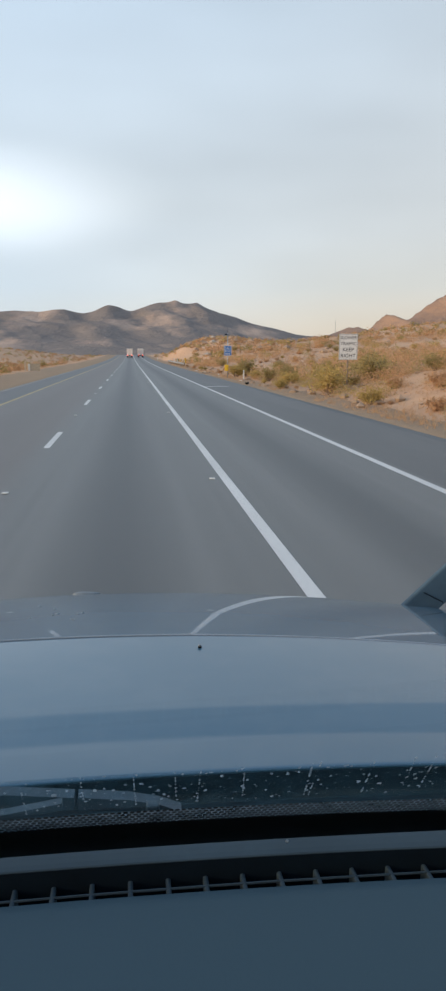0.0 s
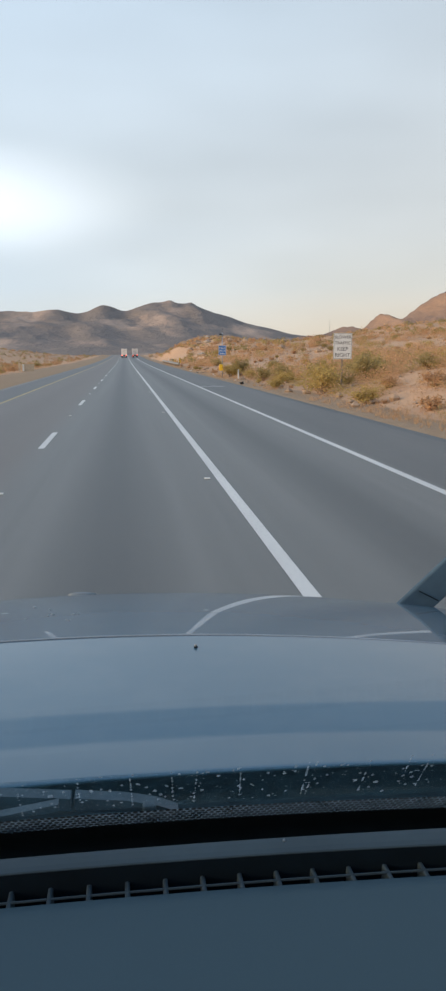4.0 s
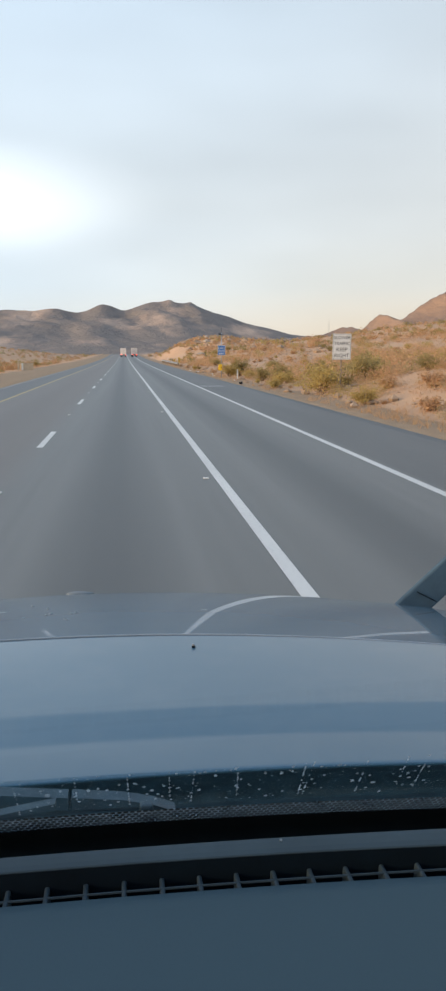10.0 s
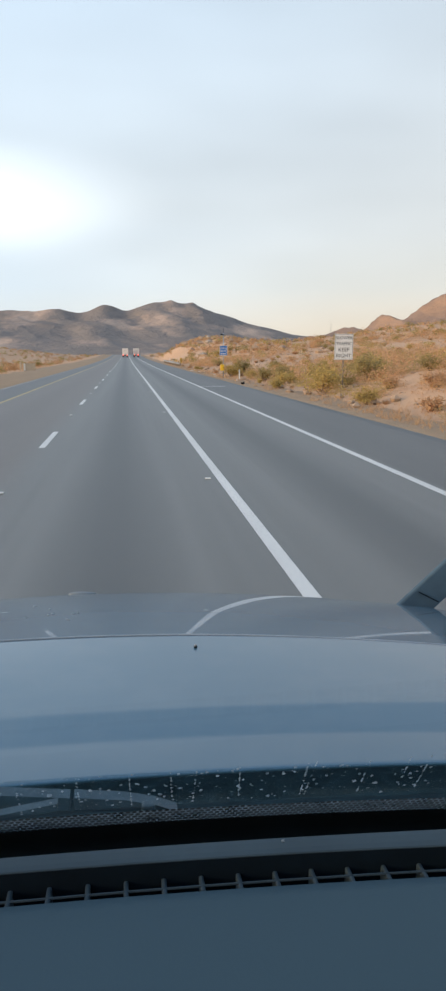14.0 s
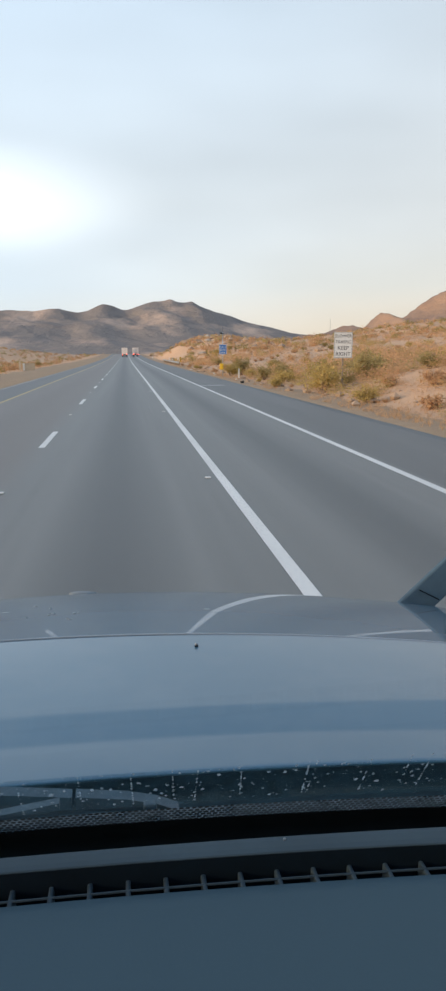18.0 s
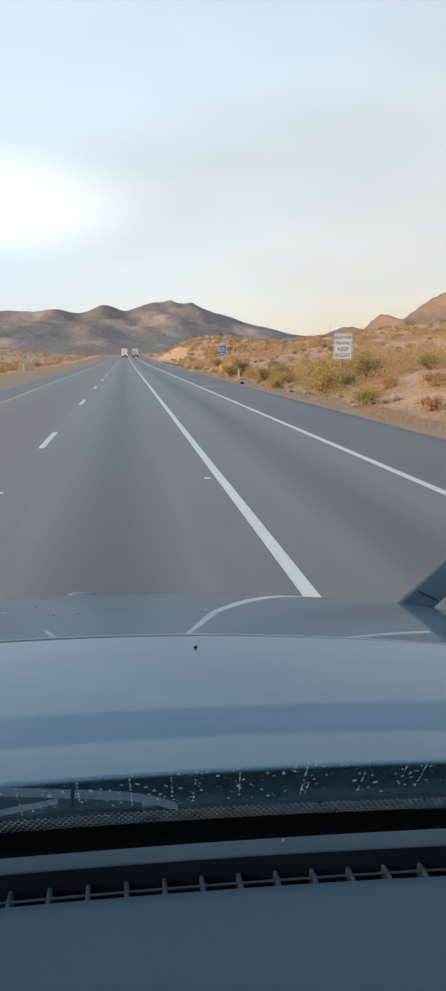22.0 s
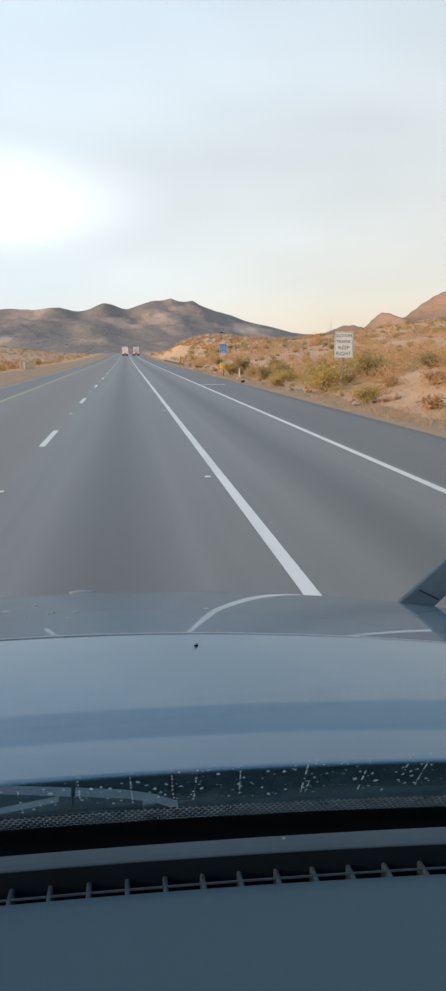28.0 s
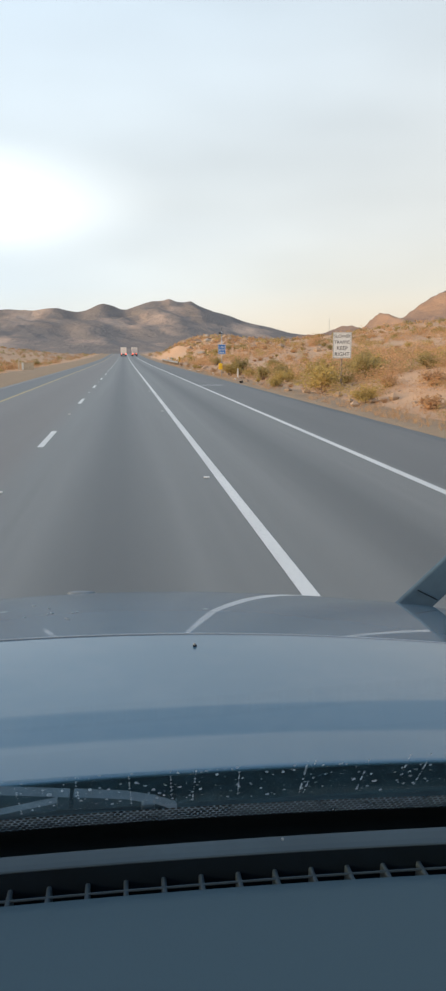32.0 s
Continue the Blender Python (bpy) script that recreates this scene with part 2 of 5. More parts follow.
STEM = plain("grey_stem", (0.22, 0.16, 0.115), 0.9)

# ---- mesh helpers ----


def mesh_object(name, verts, faces, material, parent=None, label="", smooth=False):
    me = bpy.data.meshes.new(name)
    me.from_pydata([tuple(v) for v in verts], [], [tuple(f) for f in faces])
    me.materials.append(material)
    if smooth:
        me.polygons.foreach_set("use_smooth", [True] * len(me.polygons))
    me.update()
    ob = new(name, me)
    if parent:
        ob.parent = parent
    if label:
        ob["label"] = label
    return ob


def part(name, bm, material, parent, label="", smooth=False):
    me = bpy.data.meshes.new(name)
    bmesh.ops.recalc_face_normals(bm, faces=bm.faces)
    bm.to_mesh(me)
    bm.free()
    me.materials.append(material)
    if smooth:
        me.polygons.foreach_set("use_smooth", [True] * len(me.polygons))
    ob = new(name, me)
    ob.parent = parent
    if label:
        ob["label"] = label
    return ob


def empty(name, m, label, category, group="", kind=""):
    ob = new(name)
    ob.matrix_basis = m
    ob.empty_display_size = 0.2
    return tagged(ob, label, category, group, kind)


def box(bm, c, s, bevel=0.0, turn=None):
    """A box with centre c and size s, edges bevelled, turned by a matrix."""
    r = bmesh.ops.create_cube(bm, size=1.0)
    vs = r["verts"]
    bmesh.ops.scale(bm, vec=s, verts=vs)
    if bevel:
        es = list({e for v in vs for e in v.link_edges})
        q = bmesh.ops.bevel(bm, geom=es, offset=bevel, segments=2, affect="EDGES", profile=0.5)
        vs = list({v for f in q["faces"] for v in f.verts} | {v for v in vs if v.is_valid})
    bmesh.ops.transform(bm, matrix=Matrix.Translation(c) @ (turn or Matrix()), verts=vs)
    return bm


def one_box(c, s, bevel=0.0, turn=None):
    return box(bmesh.new(), c, s, bevel, turn)


def tube(bm, pts, radii, sides=10, cap=True):
    """A tube along points with a radius at each."""
    rings = []
    for i, p in enumerate(pts):
        p = Vector(p)
        d = (Vector(pts[min(i + 1, len(pts) - 1)]) - Vector(pts[max(i - 1, 0)])).normalized()
        u = d.orthogonal().normalized()
        if abs(d.z) < 0.95:
            u = d.cross(Vector((0, 0, 1))).normalized()
        w = d.cross(u)
        rad = radii[i] if isinstance(radii, (list, tuple)) else radii
        rings.append([bm.verts.new(p + (u * math.cos(a) + w * math.sin(a)) * rad) for a in [2 * math.pi * j / sides for j in range(sides)]])
    for a, b in zip(rings, rings[1:]):
        for j in range(sides):
            bm.faces.new((a[j], a[(j + 1) % sides], b[(j + 1) % sides], b[j]))
    if cap:
        bm.faces.new(rings[0][::-1])
        bm.faces.new(rings[-1])
    return bm


def disc(bm, c, axis, radius, depth, sides=24, inner=0.0):
    q = Vector(axis).to_track_quat("Z", "Y").to_matrix().to_4x4()
    m = Matrix.Translation(c) @ q
    def ring(r, z):
        return [bm.verts.new(m @ Vector((r * math.cos(2 * math.pi * j / sides), r * math.sin(2 * math.pi * j / sides), z))) for j in range(sides)]
    a, b = ring(radius, -depth / 2), ring(radius, depth / 2)
    for j in range(sides):
        bm.faces.new((a[j], a[(j + 1) % sides], b[(j + 1) % sides], b[j]))
    if inner:
        c1, d1 = ring(inner, -depth / 2), ring(inner, depth / 2)
        for j in range(sides):
            k = (j + 1) % sides
            bm.faces.new((c1[j], d1[j], d1[k], c1[k]))
            bm.faces.new((a[j], c1[j], c1[k], a[k]))
            bm.faces.new((b[j], b[k], d1[k], d1[j]))
    else:
        bm.faces.new(a[::-1])
        bm.faces.new(b)
    return bm


def sheet(name, xs, ys, zfun, material, parent=None, label="", smooth=True, along=False):
    """A grid sheet z = zfun(X, Y) over xs and ys (arrays); along: it follows the curve of the highway."""
    X, Y = np.meshgrid(xs, ys)
    Z = zfun(X, Y)
    if along:
        X = X + bend(Y)
    nx, ny = len(xs), len(ys)
    v = np.stack([X.ravel(), Y.ravel(), Z.ravel()], 1)
    i = np.arange(ny - 1)[:, None] * nx + np.arange(nx - 1)[None, :]
    f = np.stack([i, i + 1, i + nx + 1, i + nx], -1).reshape(-1, 4)
    me = bpy.data.meshes.new(name)
    me.vertices.add(len(v))
    me.vertices.foreach_set("co", v.astype(np.float32).ravel())
    me.loops.add(f.size)
    me.loops.foreach_set("vertex_index", f.ravel())
    me.polygons.add(len(f))
    me.polygons.foreach_set("loop_start", np.arange(0, f.size, 4))
    me.polygons.foreach_set("loop_total", np.full(len(f), 4))
    me.materials.append(material)
    me.update(calc_edges=True)
    me.validate()
    me.polygons.foreach_set("use_smooth", [smooth] * len(f))
    ob = new(name, me)
    if parent:
        ob.parent = parent
    if label:
        ob["label"] = label
    return ob


# value noise on arrays, for the land
LATTICE = np.random.RandomState(7).rand(256, 256)


def value_noise(x, y):
    xi, yi = np.floor(x).astype(int), np.floor(y).astype(int)
    fx, fy = x - xi, y - yi
    fx, fy = fx * fx * (3 - 2 * fx), fy * fy * (3 - 2 * fy)
    g = lambda a, b: LATTICE[a % 256, b % 256]
    return (g(xi, yi) * (1 - fx) + g(xi + 1, yi) * fx) * (1 - fy) + (g(xi, yi + 1) * (1 - fx) + g(xi + 1, yi + 1) * fx) * fy


def fbm(x, y, size, octaves=5, gain=0.5):
    s, a, tot = 0.0, 1.0, 0.0
    for o in range(octaves):
        k = 2.0 ** o / size
        s = s + a * (value_noise(x * k + 17.3 * o, y * k + 5.1 * o) - 0.5)
        tot += a
        a *= gain
    return s / tot


def ridged(x, y, size, octaves=5, gain=0.55):
    s, a, tot = 0.0, 1.0, 0.0
    for o in range(octaves):
        k = 2.0 ** o / size
        s = s + a * (1 - np.abs(2 * value_noise(x * k + 9.7 * o, y * k + 3.3 * o) - 1))
        tot += a
        a *= gain
    return s / tot


def step(a, b, v):
    t = np.clip((v - a) / (b - a), 0, 1)
    return t * t * (3 - 2 * t)


# ---- the lie of the land ----


def road_z(y):
    """The road is level for 110 m, then climbs gently and tips over a crest."""
    y = np.asarray(y, float)
    u = np.clip(y - 110, 0, 250)
    climb = 2.1e-5 * u * u
    return climb + 0.0105 * np.clip(y - 360, 0, 70) - 0.012 * np.clip(y - 470, 0, 800) * step(430, 700, y)


def bend(y):
    """Behind the truck the highway comes out of a long curve."""
    return np.clip(-150 - np.asarray(y, float), 0, None) ** 2 / 1040


def land_z(x, y):
    y = np.asarray(y, float)
    x = np.asarray(x, float) - bend(y)
    r = np.clip(x - PAVE_R, 0, None)
    lft = np.clip(PAVE_L - x, 0, None)
    side = np.maximum(r, lft)
    z = road_z(y) - 0.10 * step(0.3, -0.4, side) - 0.03
    # right: sandy verge, then ground climbing to stony foothills
    z = z + 0.084 * np.clip(r - 3.0, 0, 40) * step(0, 14, r) + 0.020 * np.clip(r - 43, 0, 500)
    z = z + 1.3 * np.exp(-((x - 17.5) / 5.0) ** 2 - ((y - 33) / 11.0) ** 2) * step(0.8, 5, r)
    z = z + 5.6 * np.exp(-((x - 27) / 15.0) ** 2 - ((y - 235) / 65.0) ** 2) * step(0.5, 9, r)
    z = z + (5.5 + 4.0 * fbm(x, y, 45, 4)) * np.exp(-((x - 88) / 42.0) ** 2 - ((y - 165) / 60.0) ** 2) * step(2, 20, r)
    z = z + 2.0 * np.exp(-((x - 150) / 60.0) ** 2 - ((y - 420) / 110.0) ** 2) * step(2, 20, r)
    # rocky cutting on the outside of the curve
    cut = step(-345, -315, y) * (1 - step(-225, -190, y))
    z = z + cut * step(3.5, 15, r + 2.0 * fbm(x, y, 9, 3)) * (6.5 + 2.5 * fbm(x, y, 30, 3) + 1.2 * ridged(x, y, 7, 4)) * (1 - 0.5 * step(30, 90, r))
    # left: flat dirt berm, a shallow wash, then long rising fans
    z = z - 0.7 * step(6, 14, lft) * (1 - step(30, 70, lft)) + 0.022 * np.clip(lft - 30, 0, 900)
    z = z + 4.5 * np.exp(-((x + 75) / 45.0) ** 2 - ((y - 330) / 90.0) ** 2) * step(4, 30, lft)
    rough = step(1.5, 30, side)
    z = z + rough * (0.9 * fbm(x, y, 14, 5) + 3.6 * step(25, 150, side) * (ridged(x, y, 90, 5) - 0.55))
    z = z + 0.05 * step(0.2, 2, side) * fbm(x, y, 1.7, 3)
    return z


def spaced(lo, hi, fine, grow, start=0.0):
    """Positions from lo to hi, close together round start and wider apart further off."""
    up, v, s = [start], start, fine
    while v < hi:
        v += s
        s = max(fine, (abs(v - start)) * grow)
        up.append(min(v, hi))
    dn, v, s = [], start, fine
    while v > lo:
        v -= s
        s = max(fine, (abs(v - start)) * grow)
        dn.append(max(v, lo))
    return np.array(dn[::-1] + up)


gx = spaced(-3500, 3500, 0.45, 0.022, 9.0)
gx = np.unique(np.concatenate([gx, [PAVE_L - 0.3, PAVE_L + 0.3, PAVE_R - 0.3, PAVE_R + 0.3]]))
gy = spaced(-900, 4600, 0.5, 0.018, 10.0)
ground = sheet("ground", gx, gy, land_z, SOIL)
tagged(ground, "sandy tan desert ground with gravel and sparse scrub", "ground", kind="structure")

verge = sheet("verge", np.linspace(PAVE_R - 0.4, PAVE_R + 2.6, 16), np.concatenate([np.arange(-420, -60, 3.0), np.arange(-60, 470, 1.0)]),
              lambda X, Y: land_z(X + bend(Y), Y) + 0.035 * step(PAVE_R + 2.6 + 0 * Y, PAVE_R + 1.6, X + 0.8 * fbm(X, Y, 3, 3)) - 0.012 + 0.04 * fbm(X, Y, 0.8, 2), VERGE, along=True)
tagged(verge, "pale sandy gravel strip beside the highway shoulder", "verge", kind="structure")
berm = sheet("verge", np.linspace(PAVE_L - 6.5, PAVE_L + 0.4, 20), np.concatenate([np.arange(-420, -60, 3.0), np.arange(-60, 470, 1.5)]),
             lambda X, Y: land_z(X + bend(Y), Y) + 0.035 * step(PAVE_L - 6.5 + 0 * Y, PAVE_L - 4.5, X + 1.5 * fbm(X, Y, 5, 3)) - 0.012, VERGE, along=True)
tagged(berm, "flat pale dirt strip beside the left shoulder", "verge", kind="structure")

ry = np.concatenate([np.arange(-420, 110, 4.0), np.arange(110, 560, 6.0)])
road = sheet("road", np.linspace(PAVE_L, PAVE_R, 34), ry, lambda X, Y: road_z(Y) - 0.004 * np.abs(X) * 0.5 + 0 * X, ASPHALT, along=True)
sol = road.modifiers.new("thickness", "SOLIDIFY")
sol.thickness, sol.offset = 0.12, -1
tagged(road, "worn grey asphalt highway with three lanes and paved shoulders", "road", kind="structure")


def stripe(name, x, y0, y1, width, material, label, parent=None):
    n = max(2, int((y1 - y0) / 4) + 1)
    ob = sheet(name, np.array([x - width / 2, x + width / 2]), np.linspace(y0, y1, n), lambda X, Y: road_z(Y) + 0.004 - 0.002 * np.abs(X) + 0 * X, material, smooth=False, along=True)
    tagged(ob, label, "road marking", kind="structure")
    return ob


stripe("edge_line", EDGE, -418, 540, 0.17, WHITE_PAINT, "solid white edge line painted on the asphalt")
stripe("lane_line", SOLID + 0.02, -418, 540, 0.165, WHITE_PAINT, "solid white line between the truck lane and the next")
stripe("median_line", YELLOW, -418, 540, 0.16, YELLOW_PAINT, "solid faded yellow edge line painted on the asphalt")
for i in range(-29, 32):
    y = 18.5 + 14.63 * i
    d = stripe("lane_dash", DASH, y - 1.75, y + 1.75, 0.15, WHITE_PAINT, "white lane dash painted on the asphalt")
    d["group"] = "dashes between the lanes"
stripe("shoulder_bar", 6.1, 48.8, 49.2, 1.7, WHITE_PAINT, "white bar painted across the shoulder near the call box")


def rumble_strip():
    """Flat dark bars for grooves milled into the right shoulder; their shade is in the colour."""
    y = np.arange(-150.0, -30.0, 0.30)
    x0, x1 = EDGE + 0.42, EDGE + 0.80
    q = np.stack([np.stack([np.full_like(y, a), y + b], 1) for a, b in ((x0, 0), (x1, 0), (x1, 0.16), (x0, 0.16))], 1).reshape(-1, 2)
    z = road_z(q[:, 1]) + 0.003 - 0.002 * np.abs(q[:, 0])
    ob = mesh_object("rumble_strip", np.column_stack([q, z]).tolist(), np.arange(len(q)).reshape(-1, 4).tolist(), GROOVE)
    tagged(ob, "row of dark grooves milled into the asphalt shoulder", "rumble strip", kind="stuff")


GROOVE = plain("shaded_groove", (0.082, 0.078, 0.075), 0.7, vary=0.2, scale=5)
rumble_strip()


def sealed_crack(points, wide, label):
    """A wandering strip of tar over a crack."""
    v, f = [], []
    for i, (x, y) in enumerate(points):
        z = float(road_z(y)) + 0.004 - 0.002 * abs(x)
        v += [(x - wide / 2, y, z), (x + wide / 2, y, z)]
        if i:
            f.append((2 * i - 2, 2 * i - 1, 2 * i + 1, 2 * i))
    ob = mesh_object("crack_seal", v, f, TAR)
    tagged(ob, label, "crack", kind="structure")


TAR = plain("crack_tar", (0.055, 0.054, 0.053), 0.55, vary=0.2, scale=9)
wander = random.Random(31)
line, cx = [], -1.35
for i in range(60):
    cx += wander.uniform(-0.012, 0.012)
    line.append((cx, -50 + 0.7 * i))
sealed_crack(line, 0.016, "thin dark sealed crack along the lane")


# ---- mountains ----


def mountain(name, xs, ys, zfun, material, label):
    ob = sheet(name, xs, ys, zfun, material)
    tagged(ob, label, "mountain", kind="structure")
    return ob


def far_range(X, Y):
    # (centre x, height, width) of the summits along the crest
    crest = 0 * X
    for cx, h, w in ((-900, 130, 260), (-560, 130, 190), (-330, 99, 130), (-190, 100, 95), (-50, 148, 85), (60, 98, 60), (128, 101, 62), (150, 6, 14), (215, 127, 80), (217, 6, 17),
                     (330, 97, 85), (450, 68, 90), (580, 45, 110), (760, 46, 150), (1000, 60, 200)):
        crest = crest + h * np.exp(-((X - cx) / w) ** 2)
    t = np.clip((Y - 900) / 1400, 0, 1)
    back = np.clip((Y - 2300) / 900, 0, 1)
    body = crest * (0.10 * t + 0.90 * t ** 2.2) * (1 - back) ** 1.5
    gul = ridged(X + 0.25 * Y, Y * 0.45, 260, 6) - 0.62
    return body * (1 + 0.65 * gul * np.sqrt(t) * (1 - 0.8 * step(0.88, 1.0, t))) + 24 * gul * step(0.02, 0.4, t) * (1 - t) - 6 * (1 - t) + 4 * fbm(X, Y, 40, 3) * t


mountain("mountain", np.arange(-1500, 1300, 9.0), np.concatenate([np.arange(900, 2350, 11.0), np.arange(2350, 3200, 50)]), far_range, ROCK_FAR,
         "hazy brown and grey desert mountain range with gullied slopes")


def right_range(X, Y):
    z = 0 * X
    for cx, cy, h, wx, wy in ((662, 1400, 112, 66, 260), (780, 1450, 70, 90, 260), (532, 1400, 64, 40, 220), (590, 1400, 24, 40, 220), (450, 1350, 44, 50, 200),
                                (930, 1500, 123, 130, 300), (350, 1350, 37, 80, 200)):
        z = z + h * np.exp(-np.abs((X - cx) / wx) ** 1.7 - ((Y - cy) / wy) ** 2)
    gul = ridged(X * 0.8, Y * 0.5 + 0.2 * X, 110, 6, 0.62) - 0.6
    return z * (1 + 0.5 * gul) + 8 * gul * step(3, 25, z) - 4 + 2 * fbm(X, Y, 30, 3)


mountain("mountain", np.arange(200, 1300, 6.0), np.arange(800, 2100, 8.0), right_range, ROCK_NEAR, "warm orange-brown rocky mountain with darker shaded flanks")

# ---- materials of the truck and of roadside furniture ----


def hood_material():
    k = Nodes("blue_grey_paint", 0.40, 0.0, spec=0.25, coat=0.9)
    k.b.inputs["Coat Roughness"].default_value = 0.012
    a = k.noise(1.5, 3, 0.5)
    dust = k.noise(9, 5, 0.65, (1, 1, 1), 0.45, 0.75)
    base = k.mix(a, (0.040, 0.124, 0.190), (0.044, 0.132, 0.200))
    k.color(k.mix(k.math("MULTIPLY", dust, 0.14), base, (0.19, 0.24, 0.26)))
    return k.m


def dash_material():
    k = Nodes("dash_plastic", 0.62, spec=0.35)
    a = k.noise(3, 3, 0.5)
    g = k.noise(420, 2, 0.6)
    k.color(k.mix(a, (0.052, 0.098, 0.121), (0.057, 0.105, 0.130)))
    k.bump(g, 0.12, 0.0006)
    return k.m


def glass_material(name, tint):
    m = bpy.data.materials.new(name)
    m.use_nodes = True
    t = m.node_tree
    t.nodes.remove(t.nodes["Principled BSDF"])
    tr, gl, mx, fr = (t.nodes.new(x) for x in ("ShaderNodeBsdfTransparent", "ShaderNodeBsdfGlossy", "ShaderNodeMixShader", "ShaderNodeFresnel"))
    tr.inputs[0].default_value = (*tint, 1)
    gl.inputs["Roughness"].default_value = 0.0
    fr.inputs[0].default_value = 1.25
    t.links.new(fr.outputs[0], mx.inputs[0])
    t.links.new(tr.outputs[0], mx.inputs[1])
    t.links.new(gl.outputs[0], mx.inputs[2])
    t.links.new(mx.outputs[0], t.nodes["Material Output"].inputs[0])
    return m


HOOD = hood_material()
DASHBOARD = dash_material()
# paler than the hood paint: the highlight along the seam is in this colour
SEAM = plain("panel_edge_highlight", (0.30, 0.35, 0.40), 0.5)
BADGE = plain("grey_badge", (0.24, 0.27, 0.285), 0.5)
SPLASH = plain("pale_dried_splash", (0.27, 0.30, 0.32), 0.8)
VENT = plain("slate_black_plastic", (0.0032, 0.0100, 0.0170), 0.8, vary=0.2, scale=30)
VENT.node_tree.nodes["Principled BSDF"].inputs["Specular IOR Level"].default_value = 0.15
RIB = plain("dark_slate_rib", (0.040, 0.068, 0.086), 0.65, vary=0.1, scale=30)
LIP = plain("dash_lip_grey", (0.046, 0.078, 0.096), 0.7, vary=0.1, scale=12)
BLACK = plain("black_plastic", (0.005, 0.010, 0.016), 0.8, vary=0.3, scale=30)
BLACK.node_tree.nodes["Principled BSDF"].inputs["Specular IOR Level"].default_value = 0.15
COWL = plain("dusty_black_cowl", (0.030, 0.072, 0.092), 0.75, vary=0.35, scale=25, bump=0.2)
FRIT = plain("black_ceramic", (0.008, 0.009, 0.010), 0.35)


def dust_material(name, c, share):
    """Dust on glass: thin enough that daylight comes through it."""
    m = bpy.data.materials.new(name)
    m.use_nodes = True
    t = m.node_tree
    t.nodes.remove(t.nodes["Principled BSDF"])
    di, tl, tr, m1, m2, nz, rp, co = (t.nodes.new(x) for x in ("ShaderNodeBsdfDiffuse", "ShaderNodeBsdfTranslucent", "ShaderNodeBsdfTransparent", "ShaderNodeMixShader", "ShaderNodeMixShader",
                                                              "ShaderNodeTexNoise", "ShaderNodeMapRange", "ShaderNodeTexCoord"))
    di.inputs[0].default_value = tl.inputs[0].default_value = (*c, 1)
    t.links.new(co.outputs["Object"], nz.inputs["Vector"])
    nz.inputs["Scale"].default_value, nz.inputs["Detail"].default_value = 90.0, 4.0
    rp.inputs[1].default_value, rp.inputs[2].default_value, rp.inputs[3].default_value, rp.inputs[4].default_value = 0.35, 0.65, share * 0.5, share
    t.links.new(nz.outputs["Fac"], rp.inputs[0])
    m1.inputs[0].default_value = 0.6
    t.links.new(di.outputs[0], m1.inputs[1])
    t.links.new(tl.outputs[0], m1.inputs[2])
    t.links.new(rp.outputs[0], m2.inputs[0])
    t.links.new(tr.outputs[0], m2.inputs[1])
    t.links.new(m1.outputs[0], m2.inputs[2])
    t.links.new(m2.outputs[0], t.nodes["Material Output"].inputs[0])
    return m


FILM = dust_material("grey_dust_film", (0.29, 0.35, 0.38), 0.95)
SPECK = dust_material("dried_water_spots", (0.52, 0.58, 0.61), 0.95)
VEIL = dust_material("thin_dust_veil", (0.10, 0.20, 0.25), 0.26)
RUBBER = plain("tyre_rubber", (0.02, 0.02, 0.021), 0.85, bump=0.3)
WIPER = plain("wiper_black", (0.042, 0.080, 0.102), 0.55, vary=0.25, scale=40)
MIRROR_ARM = plain("slate_arm_plastic", (0.058, 0.105, 0.145), 0.75, vary=0.15, scale=20)
GLASS = glass_material("windscreen_glass", (0.95, 0.975, 0.985))
STEEL = plain("galvanised_steel", (0.42, 0.42, 0.42), 0.45, 0.7, vary=0.2, scale=12)
ALU = plain("aluminium", (0.6, 0.6, 0.6), 0.35, 0.9, vary=0.1)
SIGN_WHITE = plain("sign_white", (0.72, 0.71, 0.69), 0.5, vary=0.06, scale=3)
SIGN_BLACK = plain("sign_black", (0.03, 0.03, 0.03), 0.5)
SIGN_BLUE = plain("sign_blue", (0.035, 0.16, 0.46), 0.5, vary=0.1, scale=4)
BOX_YELLOW = plain("box_yellow", (0.80, 0.47, 0.02), 0.5, vary=0.08, scale=6)
TIMBER = plain("weathered_post", (0.27, 0.20, 0.14), 0.9, vary=0.3, scale=6)
CONCRETE = plain("beige_concrete", (0.50, 0.40, 0.29), 0.9, vary=0.2, scale=4, bump=0.2)
TRAILER = plain("trailer_white", (0.84, 0.74, 0.66), 0.5, vary=0.08, scale=1)
TAIL = plain("tail_red", (0.5, 0.03, 0.02), 0.4)
lit = TAIL.node_tree.nodes["Principled BSDF"]
lit.inputs["Emission Color"].default_value, lit.inputs["Emission Strength"].default_value = (1.0, 0.10, 0.05, 1), 8.0
MARKER = plain("marker_white", (0.68, 0.66, 0.62), 0.6, vary=0.12, scale=6)
MARKER_AMBER = plain("marker_amber", (0.62, 0.34, 0.05), 0.6, vary=0.12, scale=6)

# ---- the truck that carries the camera ----
MID = -0.18                            # its centre line
truck = empty("truck", pose(MID, 0, 0), "blue-grey conventional truck tractor standing in the middle lane", "truck")


